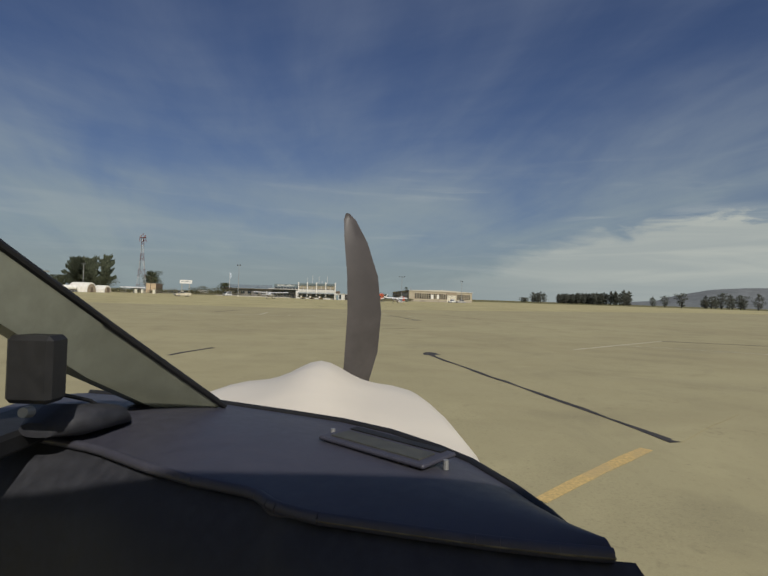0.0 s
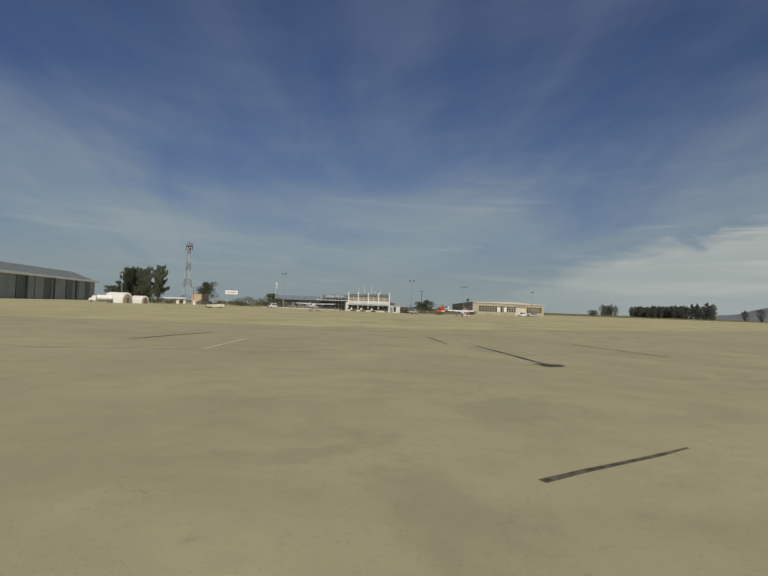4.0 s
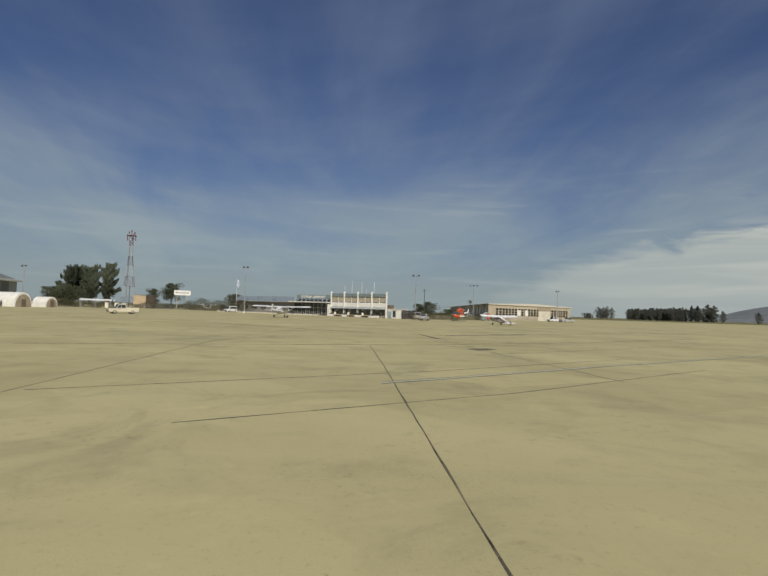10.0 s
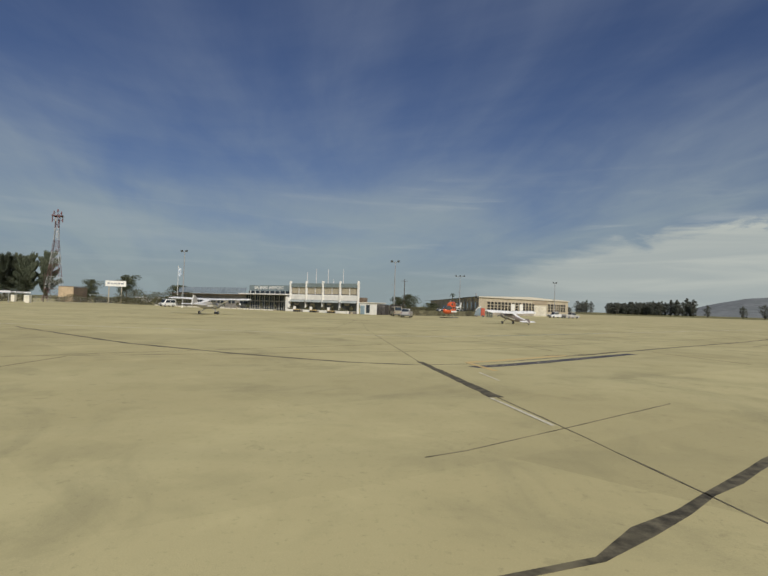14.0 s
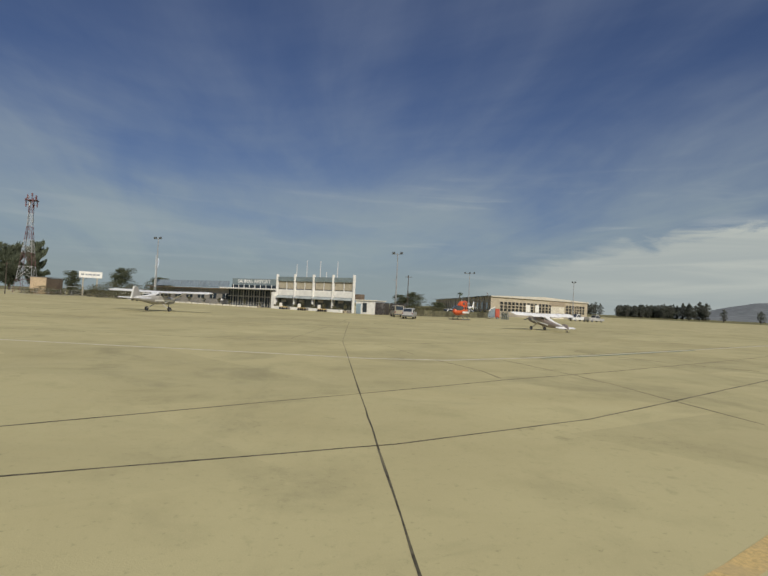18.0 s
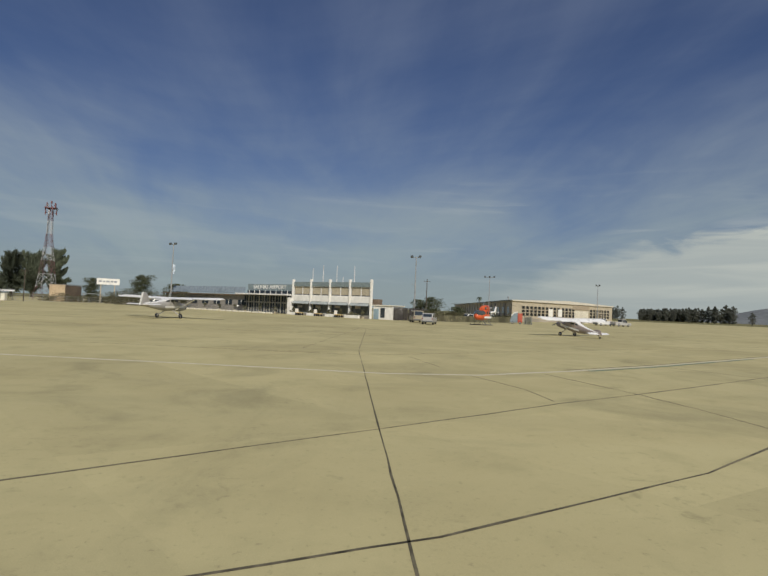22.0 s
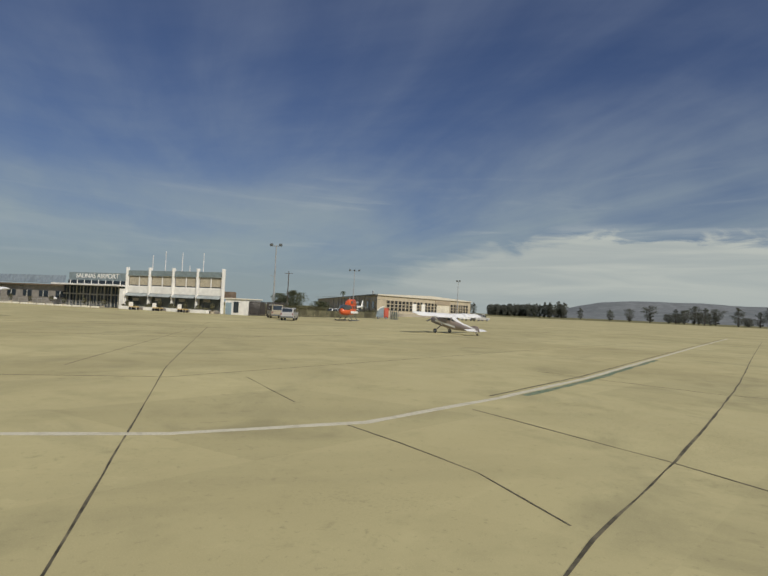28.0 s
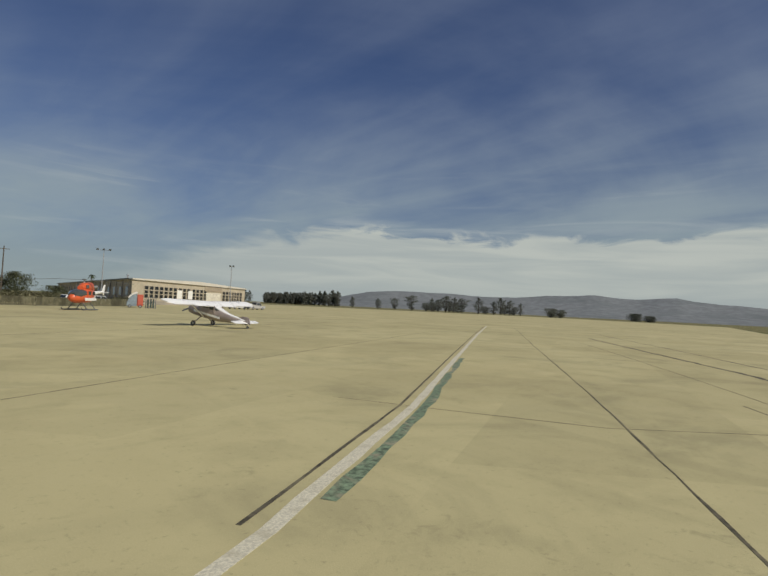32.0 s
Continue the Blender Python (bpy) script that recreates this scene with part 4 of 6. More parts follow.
fence([front(-54, -3.5), front(-19, -2.6), front(-1.5, -2.4)], 1.2, 2.6, "low grey fence before the lobby")
fence([(8.3, 107.2), (14, 110), (30, 128), (36, 148)], 1.35, 3.0, "chain-link fence with privacy slats between terminal and hangar", mat("olive_slats", (0.15, 0.14, 0.085), 0.8, 0, 0.15, 0.6, 0.25, 4.0, 0, 0.3, None, 0.2))
fence([front(TW + 5.3, 0.4), (4.8, 105.4), (8.2, 107.1)], 2.5, 2.6, "tall dark screened fence beside the white annex", mat("dark_screen_cloth", (0.05, 0.045, 0.042), 0.9, 0, 0.12, 0.5, 0.2, 2.0, 0, 0.2, None, 0.15))
fence([(-112, 138), (-96, 153.5), (-86, 168.0), (-60, 146), front(-54, -3.5)], 1.8, 3.2, "chain-link fence along the apron's far edge")


# barrows, planters and bollards before the terminal
def planter(x, w):
    px, py = front(x, -1.9)
    root = thing("planter", pose(px, py, 0, 0, 0, TTURN), "low white concrete planter before the terminal", "planter", "planters before the terminal")
    part("trough", Solid().box((0, 0, 0.3), (w, 0.7, 0.6)), WHITE, root, "", 0.04)
    g = Solid()
    r_ = random.Random(int(x * 10))
    for _ in range(60):
        c = Vector((r_.uniform(-w / 2, w / 2) * 0.9, r_.uniform(-0.3, 0.3), 0.6 + r_.random() * 0.35))
        g.box(c, (0.16, 0.16, 0.12), Matrix.Rotation(r_.random() * 3, 3, (r_.random(), r_.random(), r_.random() + 0.1)))
    part("plants", g, LEAF_DRY, root, "dry green plants")


for x, w in ((2.4, 3.6), (7.6, 2.6), (13.2, 3.2), (18.6, 3.6)):
    planter(x, w)


def bench(x):
    px, py = front(x, -2.9)
    root = thing("luggage_cart", pose(px, py, 0, 0, 0, TTURN), "small white luggage cart with a yellow bed", "cart", "carts before the terminal")
    part("bed", Solid().box((0, 0, 0.55), (1.7, 0.9, 0.14)), PAINT_YELLOW, root, "yellow bed", 0.02)
    part("back", Solid().box((-0.75, 0, 1.0), (0.12, 0.9, 0.8)), WHITE, root, "white end panel", 0.02)
    for i in (-0.6, 0.6):
        for j in (-0.36, 0.36):
            part("wheel", Solid().rod((i, j - 0.05, 0.24), (i, j + 0.05, 0.24), 0.24, 0.24, 12), RUBBER, root)


for x in (4.9, 10.3, 15.9):
    bench(x)


def kerb_blocks():
    root = thing("parking_kerb", pose(*front(0, 0), 0, 0, 0, TTURN), "row of low white kerb blocks before the lobby and wing", "kerb")
    for k in range(22):
        part("block", Solid().box((-3.0 - k * 2.3, -4.2 - 0.03 * k, 0.16), (1.8, 0.3, 0.32)), CREAM, root, "", 0.04)


kerb_blocks()


def pot_shrub(x, y, h, seed):
    px, py = front(x, y)
    root = thing("potted_shrub", pose(px, py, 0, 0, 0, seed * 50), "dry shrub in a low tub before the terminal", "shrub", "shrubs before the terminal")
    part("tub", Solid().rod((0, 0, 0), (0, 0, 0.4), 0.32, 0.4, 12), TAN, root, "tan tub")
    s = Solid()
    r_ = random.Random(seed)
    for _ in range(150):
        d_ = Vector((r_.gauss(0, 1), r_.gauss(0, 1), r_.gauss(0, 1))).normalized()
        c_ = Vector((0, 0, 0.4 + h * 0.5)) + Vector((d_.x * 0.5, d_.y * 0.5, d_.z * h * 0.5)) * r_.random() ** 0.4
        u_ = d_.orthogonal().normalized() * 0.13
        w_ = d_.cross(u_).normalized() * 0.09
        k = len(s.v)
        s.v += [tuple(c_ - u_), tuple(c_ - w_), tuple(c_ + u_), tuple(c_ + w_)]
        s.f.append((k, k + 1, k + 2, k + 3))
    part("leaves", s, LEAF_DRY, root, "dry green leaves")


for k, (x, y, h) in enumerate(((1.2, -0.9, 1.4), (6.4, -0.8, 1.1), (8.9, -1.0, 1.6), (11.6, -0.9, 1.2), (14.7, -0.9, 1.5), (17.4, -0.8, 1.1), (20.6, -1.0, 1.5), (-4, -1.6, 1.3), (-9, -1.6, 1.5), (-14.5, -1.5, 1.2), (-21, 0.8, 1.6), (-27, 0.8, 1.3), (-33, 0.8, 1.7))):
    pot_shrub(x, y, h, k + 1)


# ---- hangar with many windows ----
def hangar():
    a, b, c = (37.5, 155.0), (81.6, 188.5), (43.0, 317.9)
    turn, W = facing(a, b)
    root = thing("tan_hangar", pose(a[0], a[1], 0, 0, 0, turn), "wide tan concrete hangar with rows of dark window groups", "hangar")
    rot_ = Matrix.Rotation(radians(-turn), 3, "Z")
    far = rot_ @ Vector((c[0] - a[0], c[1] - a[1], 0))
    H = 6.35
    x1, y1 = far.x, far.y
    part("wall", Solid().loft([[(0, 0, 0), (W, 0, 0), (W + x1, y1, 0), (x1, y1, 0)], [(0, 0, H), (W, 0, H), (W + x1, y1, H), (x1, y1, H)]]), TAN, root, "tan concrete walls")
    # low-pitched roof with a pale edge
    part("roof", Solid().loft([[(-0.4, -0.4, H), (W * 0.5, -0.4, H + 0.75), (W + 0.4, -0.4, H), (W + 0.4, -0.4, H - 0.3), (-0.4, -0.4, H - 0.3)],
                               [(x1 - 0.4, y1, H), (x1 + W * 0.5, y1, H + 0.75), (x1 + W + 0.4, y1, H), (x1 + W + 0.4, y1, H - 0.3), (x1 - 0.4, y1, H - 0.3)]]), mat("pale_roof", (0.58, 0.54, 0.45), 0.8, 0, 0.03, 2.0, 0.05, 8.0), root, "pale low-pitched roof")
    # window groups on the front
    for g0, n_ in ((0.075, 4), (0.215, 3), (0.325, 3), (0.44, 4), (0.735, 4), (0.86, 3)):
        for k in range(n_):
            x = W * g0 + k * 1.95 + 0.9
            fr = part("window", Solid().box((x, -0.03, 3.25), (1.5, 0.14, 2.9)), GLASS_DARK, root, "tall dark hangar window")
            part("window_frame", Solid().box((x, -0.12, 3.72), (1.56, 0.08, 0.22)).box((x, -0.12, 2.75), (1.56, 0.08, 0.16)).box((x - 0.78, -0.12, 3.25), (0.16, 0.1, 3.0)).box((x + 0.78, -0.12, 3.25), (0.16, 0.1, 3.0)), TAN, fr, "tan glazing bars")
    part("white_panel", Solid().box((W * 0.335, -0.2, 3.0), (2.2, 0.16, 2.4)), WHITE, root, "white board in the window row", 0.02)
    part("white_panel", Solid().box((W * 0.425, -0.2, 3.0), (2.0, 0.16, 2.4)), WHITE, root, "white board in the window row", 0.02)
    part("roll_door", Solid().box((W * 0.645, -0.1, 2.0), (8.0, 0.25, 4.0)), CREAM, root, "cream roller door", 0.03)
    for k in range(12):
        part("door_slat", Solid().box((W * 0.645, -0.24, 0.3 + k * 0.32), (7.9, 0.05, 0.05)), TAN_DARK, root)
    part("wall_band", Solid().box((W * 0.645, -0.06, 5.2), (9.5, 0.2, 1.5)), TAN_DARK, root, "plain upper wall panel", 0.02)
    SIDE = mat("weathered_grey_concrete", (0.38, 0.34, 0.27), 0.85, 0, 0.1, 0.5, 0.15, 4.0)
    part("side_wall", Solid().loft([[(0, 0, 0), (-0.06, 0, 0), (x1 - 0.06, y1, 0), (x1, y1, 0)], [(0, 0, H - 0.3), (-0.06, 0, H - 0.3), (x1 - 0.06, y1, H - 0.3), (x1, y1, H - 0.3)]]), SIDE, root, "weathered grey side wall")
    part("plinth", Solid().box((W / 2, -0.05, 0.5), (W - 0.3, 0.12, 1.0)), SIDE, root, "grey concrete plinth", 0.02)
    # side wall: posts and windows
    L = math.hypot(x1, y1)
    d = Vector((x1, y1, 0)).normalized()
    nrm = Vector((-d.y, d.x, 0))
    t_ = Matrix.Rotation(math.atan2(d.y, d.x), 3, "Z")
    for k in range(20):
        p = d * (2 + k * (L - 4) / 19) + nrm * 0.12
        part("pilaster", Solid().box(p + Vector((0, 0, 2.9)), (1.1, 0.35, 5.8), t_), GREY_WALL if k % 2 else SIDE, root, "grey concrete pilaster")
        q = d * (5.1 + k * (L - 8) / 19) + nrm * 0.05
        part("window", Solid().box(q + Vector((0, 0, 3.2)), (2.6, 0.2, 2.2), t_), GLASS, root, "side window")
    part("eave", Solid().box(d * L / 2 + nrm * 0.35 + Vector((0, 0, H - 0.12)), (L, 0.8, 0.3), t_), DARK_METAL, root, "dark eave of the side wall")
    part("roof_vent", Solid().rod((W * 0.23, 12, H + 0.2), (W * 0.23, 12, H + 1.3), 0.18, 0.18, 8).rod((W * 0.23, 12, H + 1.2), (W * 0.23, 12, H + 1.45), 0.35, 0.3, 8), STEEL, root, "small roof vent")


hangar()


# ---- large dark hangar at the field's end ----
def dark_hangar():
    a, b = (-164, 92), (-190, 212)
    turn, W = facing(a, b)
    root = thing("grey_hangar", pose(b[0], b[1], 0, 0, 0, turn), "long dark grey metal hangar with a pale eave and sliding doors", "hangar")
    H, top, D = 11.6, 17.6, 46.0
    part("wall", Solid().box((-W / 2, D / 2, H / 2), (W, D, H)), GREY_METAL, root, "grey corrugated walls")
    prof = [(-0.6, H), (D * 0.3, top - 0.5), (D * 0.5, top), (D * 0.7, top - 0.5), (D + 0.6, H)]
    part("roof", Solid().slab(prof, 0, 0.5, -W - 0.5), mat("weathered_sheet_roof", (0.2, 0.215, 0.2), 0.7, 0.1, 0.12, 0.8, 0.15, 6.0), root, "dark low-pitched roof")
    part("ridge_cap", Solid().box((-W / 2, D * 0.5, top + 0.1), (W + 1.0, 1.2, 0.4)), DARK_METAL, root, "dark ridge cap")
    part("eave", Solid().box((-W / 2, -1.2, H - 0.25), (W + 1.5, 2.4, 1.0)), mat("white_fascia", (0.84, 0.84, 0.82), 0.5, 0, 0.05, 0.8, 0.08, 3.0), root, "white door canopy", 0.05)
    for k in range(13):
        x = -9.0 - k * 8.6
        part("door_leaf", Solid().box((x - 4.2, -0.3 - 0.25 * (k % 2), 5.3), (8.5, 0.3, 10.6)), DARK_METAL if k % 3 == 0 else GREY_METAL, root, "sliding door leaf", 0.03)
    for k in range(18):
        part("wall_rib", Solid().box((0.06, 1.5 + k * 2.4, H / 2), (0.16, 0.25, H)), GREY_METAL, root)
    for k in range(4):
        part("post", Solid().box((-30 - k * 28, -0.9, 5.5), (0.9, 0.8, 11.0)), DARK_METAL, root, "dark door post", 0.03)


dark_hangar()


# ---- arched white cabins and fuel truck ----
def quonset(x, y, turn, w, L, label):
    root = thing("arched_cabin", pose(x, y, 0, 0, 0, turn), label, "cabin", "arched cabins on the far apron")
    n_ = 14
    arc = [(w / 2 * math.cos(math.pi * k / n_), 0.82 * w * math.sin(math.pi * k / n_) ** 0.8) for k in range(n_ + 1)]
    part("shell", Solid().slab(arc, 1, 0, L), WHITE, root, "white arched shell", smooth=50)
    inner = [(q * 0.86, z * 0.86) for q, z in arc]
    part("end_panel", Solid().slab(inner, 1, -0.12, 0.1), TAN_DARK, root, "tan end panel")
    part("door", Solid().box((0, -0.18, 1.1), (1.2, 0.12, 2.2)), BROWN_WALL, root, "brown door")
    for k in range(5):
        rib = [(q * 1.01, z * 1.01) for q, z in arc]
        part("rib", Solid().slab(rib, 1, L * (k + 0.5) / 5 - 0.08, L * (k + 0.5) / 5 + 0.08), CREAM, root)


quonset(-108.5, 101.0, 70, 5.2, 10, "white arched cabin with a tan end")
quonset(-105.0, 108.5, 70, 3.9, 6, "smaller white arched cabin")


def wheel(parent, c, r, w, along="x", name="wheel"):
    d = Vector((w / 2, 0, 0)) if along == "x" else Vector((0, w / 2, 0))
    c = Vector(c)
    wh = part(name, Solid().rod(c - d * 0.5, c + d * 0.5, r * 0.6, r * 0.6, 12), STEEL, parent, "steel wheel")
    t = Solid()
    n_ = 18
    u, v = (Vector((0, 1, 0)), Vector((0, 0, 1))) if along == "x" else (Vector((1, 0, 0)), Vector((0, 0, 1)))
    dn = d.normalized()
    rings = []
    for q, off in ((0.62, -0.42), (0.9, -0.5), (1.0, -0.3), (1.0, 0.3), (0.9, 0.5), (0.62, 0.42)):
        rings.append([c + dn * w * off + (u * math.cos(6.2832 * k / n_) + v * math.sin(6.2832 * k / n_)) * r * q for k in range(n_)])
    t.loft(rings, cap=False)
    part("tyre", t, RUBBER, wh, "black rubber tyre", smooth=50)
    return wh


def fuel_truck(x, y, turn):
    root = thing("tank_truck", pose(x, y, 0, 0, 0, turn), "white tanker truck parked by the cabins", "truck")
    part("tank", Solid().rod((-3.6, 0, 1.9), (1.6, 0, 1.9), 1.05, 1.05, 18), WHITE, root, "white round tank", smooth=50)
    part("cab", Solid().slab([(1.9, 0.6), (4.3, 0.6), (4.4, 1.5), (3.6, 1.7), (3.1, 2.6), (1.9, 2.6)], 1, -1.05, 1.05), WHITE, root, "white cab", 0.06)
    part("windshield", Solid().box((3.38, 0, 2.1), (0.06, 1.8, 0.8), Matrix.Rotation(radians(-28), 3, "Y")), GLASS, root)
    part("chassis", Solid().box((0, 0, 0.7), (7.6, 0.9, 0.25)), DARK_METAL, root)
    for i in (-2.9, -1.8, 3.3):
        for j in (-0.95, 0.95):
            wheel(root, (i, j, 0.5), 0.5, 0.3, "y")


fuel_truck(-117.0, 97.0, 215)


# ---- lattice mast ----
def mast(x, y, h):
    root = thing("lattice_mast", pose(x, y, 0, 0, 0, 14), "red and white steel lattice radio mast with aerials", "mast")
    seg = 7
    base, top = 4.3, 0.9

    def corner(k, t):
        r_ = (base + (top - base) * min(1.0, t / 0.72) ** 0.8)
        q = math.pi / 2 * k + math.pi / 4
        return Vector((math.cos(q) * r_, math.sin(q) * r_, h * t))

    for i in range(seg):
        s = Solid()
        t0, t1 = i / seg * 0.93, (i + 1) / seg * 0.93
        for k in range(4):
            s.rod(corner(k, t0), corner(k, t1), 0.065, 0.065, 5)
            n_ = 1 if i < 3 else 2
            for j in range(n_):
                a0, a1 = t0 + (t1 - t0) * j / n_, t0 + (t1 - t0) * (j + 1) / n_
                s.rod(corner(k, a0), corner(k + 1, a1), 0.045, 0.045, 4)
                s.rod(corner(k + 1, a0), corner(k, a1), 0.045, 0.045, 4)
                s.rod(corner(k, a1), corner(k + 1, a1), 0.05, 0.05, 4)
        part("mast_section", s, MAST_RED if i % 2 == 0 else MAST_WHITE, root, "red braced section" if i % 2 == 0 else "white braced section")
    plat = Solid().box((0, 0, h * 0.93), (3.4, 3.4, 0.2))
    part("platform", plat, MAST_RED, root, "red top platform")
    for k in range(12):
        q = 6.283 * k / 12
        p = Vector((math.cos(q) * 1.75, math.sin(q) * 1.75, h * (0.885, 0.925, 0.96)[k % 3]))
        part("aerial", Solid().box(p, (0.3, 0.3, 1.5)).rod(p * 0.6 + Vector((0, 0, p.z * 0.4)), p, 0.08, 0.08, 5), MAST_WHITE if k % 4 == 1 else MAST_RED, root, "white panel aerial" if k % 4 == 1 else "red panel aerial")
    part("tip", Solid().rod((0, 0, h * 0.93), (0, 0, h), 0.16, 0.1, 6).box((0, 0, h - 0.3), (0.5, 0.3, 0.9)), MAST_RED, root, "red tip beacon")


mast(-120.3, 186.3, 35.3)
part("ladder", Solid().rod((-0.9, -0.9, 0), (-0.5, -0.5, 33), 0.1, 0.1, 6), DARK_METAL, bpy.data.objects["lattice_mast"], "dark cable ladder")


# ---- light poles ----
def light_pole(x, y, h, n_heads, label, boxes=False, arm=1.0):
    root = thing("light_pole", pose(x, y, 0, 0, 0, -20), label, "light pole", "apron light poles")
    part("pole", Solid().rod((0, 0, 0), (0, 0, h), 0.17, 0.09, 10), STEEL, root, "tapered steel pole")
    part("base", Solid().rod((0, 0, 0), (0, 0, 0.5), 0.32, 0.28, 10), CREAM, root, "concrete footing")
    part("crossarm", Solid().rod((-arm, 0, h - 0.15), (arm, 0, h - 0.15), 0.06, 0.06, 6), STEEL, root)
    for k in range(n_heads):
        xx = -arm + 2 * arm * k / (n_heads - 1)
        part("floodlight", Solid().box((xx, -0.2, h + 0.05), (0.55, 0.5, 0.45), Matrix.Rotation(radians(25), 3, "X")), DARK_METAL, root, "dark floodlight head", 0.04)
    if boxes:
        part("junction_box", Solid().box((0, -0.25, 3.2), (0.5, 0.3, 0.8)), GREY_METAL, root, "grey junction box", 0.02)
        part("side_arm", Solid().rod((0, 0, h * 0.55), (-0.9, 0, h * 0.57), 0.04, 0.04, 5), STEEL, root)
    return root


light_pole(-50.4, 124.4, 15.3, 2, "tall steel light pole with two floodlights", True, 0.75)
light_pole(6.3, 113.0, 13.5, 2, "tall steel light pole with two floodlights", True, 0.9)
light_pole(36.3, 183.2, 14.7, 3, "tall light pole with three floodlights", True, 1.6)
light_pole(73.0, 180.5, 13.1, 2, "slim light pole before the hangar", False, 0.5)
light_pole(-120.0, 117.0, 13.0, 2, "tall light pole behind the arched cabins", False, 0.8)


def utility_pole(x, y, h, label):
    root = thing("utility_pole", pose(x, y, 0), label, "utility pole")
    part("pole", Solid().rod((0, 0, 0), (0, 0, h), 0.14, 0.1, 8), BARK, root)
    part("crossarm", Solid().box((0, 0, h - 0.6), (2.0, 0.12, 0.12)), BARK, root)


utility_pole(11.8, 150, 11.0, "thin wooden utility pole behind the car park")
utility_pole(-100, 146, 9, "thin wooden utility pole by the shed")


def flagpole(x, y, h):
    root = thing("flagpole", pose(x, y, 0), "white flagpole with a limp pale flag", "flagpole")
    part("pole", Solid().rod((0, 0, 0), (0, 0, h), 0.09, 0.05, 8), WHITE_STEEL, root)
    s = Solid()
    rows = []
    for k in range(10):
        z = h - 0.2 - k * 0.28
        w = 1.0 * (1 - 0.03 * k)
        rows.append([(0.06 + w * f, 0.16 * math.sin(5 * f + k * 0.8), z - 0.5 * f) for f in (0, 0.3, 0.6, 0.9)] + [(0.06 + w * f, 0.16 * math.sin(5 * f + k * 0.8) + 0.03, z - 0.5 * f) for f in (0.9, 0.6, 0.3, 0)])
    s.loft(rows)
    part("flag", s, mat("pale_flag", (0.55, 0.62, 0.68), 0.8, 0, 0.1, 0.3, 0.3, 0.5, 0, 0.3, (0.2, 0.3, 0.45)), root, "pale blue and white flag")
    part("ball", Solid().ball((0, 0, h + 0.08), 0.12, 8, 6), WHITE_STEEL, root)


flagpole(-59.6, 146.5, 12.4)


# ---- board sign ----
def board_sign():
    a, b = (-91.8, 167.2), (-85.8, 169.8)
    turn, W = facing(a, b)
    root = thing("signboard", pose(a[0], a[1], 0, 0, 0, turn), "white board on two posts facing the apron", "sign")
    part("board", Solid().box((W / 2, 0, 7.0), (W, 0.2, 2.0)), WHITE, root, "white board", 0.03)
    ink = mat("faded_lettering", (0.30, 0.32, 0.33), 0.8)
    for k, w in enumerate((0.8, 0.6, 1.0, 0.7, 0.9)):
        part("letter_bar", Solid().box((1.0 + k * 1.08, -0.115, 7.05), (w, 0.02, 0.5)), ink, root, "grey bar")
    for x in (1.2, W - 1.4):
        part("post", Solid().rod((x, 0.1, 0), (x, 0.1, 6.2), 0.16, 0.16, 8), TAN, root, "tan post")


board_sign()


def shed():
    root = thing("tan_shed", pose(-115.0, 180.0, 0, 0, 0, -9) @ Matrix.Diagonal((1.15, 1.1, 1.05, 1)), "tan block shed with a darker side wall", "shed")
    part("front_wall", Solid().box((2.6, 0.15, 2.7), (5.2, 0.3, 5.4)), mat("pinkish_tan_wall", (0.52, 0.40, 0.26), 0.85, 0, 0.06, 0.5, 0.1, 3.0), root, "pinkish tan wall")
    part("side_wall", Solid().box((5.05, 3.6, 2.6), (0.3, 6.8, 5.2)), BROWN_WALL, root, "brown side wall")
    part("back_wall", Solid().box((2.6, 6.9, 2.6), (5.2, 0.3, 5.2)), BROWN_WALL, root)
    part("far_wall", Solid().box((0.15, 3.6, 2.6), (0.3, 6.4, 5.2)), TAN_DARK, root)
    part("roof", Solid().box((2.6, 3.5, 5.45), (5.5, 7.3, 0.16)), GREY_WALL, root, "flat roof", 0.02)
    low = thing("carport", pose(-104.0, 181.0, 0, 0, 0, 28), "low open shelter beside the shed", "shelter")
    part("roof", Solid().box((3, 3, 3.0), (7, 5, 0.2)), GREY_METAL, low, "grey roof", 0.02)
    for i in (0.2, 5.8):
        for j in (0.8, 5.2):
            part("post", Solid().box((i, j, 1.5), (0.16, 0.16, 3.0)), STEEL, low)


shed()


def shelter(x, y, turn, w, label):
    root = thing("sun_shelter", pose(x, y, 0, 0, 0, turn), label, "shelter", "sun shelters")
    part("roof", Solid().loft([[(-w / 2, -2, 2.6), (-w / 2, 0, 3.1), (-w / 2, 2, 2.6), (-w / 2, 0, 2.95)], [(w / 2, -2, 2.6), (w / 2, 0, 3.1), (w / 2, 2, 2.6), (w / 2, 0, 2.95)]]), WHITE, root, "white roof")
    for i in (-w / 2 + 0.3, 0, w / 2 - 0.3):
        for j in (-1.7, 1.7):
            part("post", Solid().rod((i, j, 0), (i, j, 2.7), 0.07, 0.07, 6), STEEL, root)


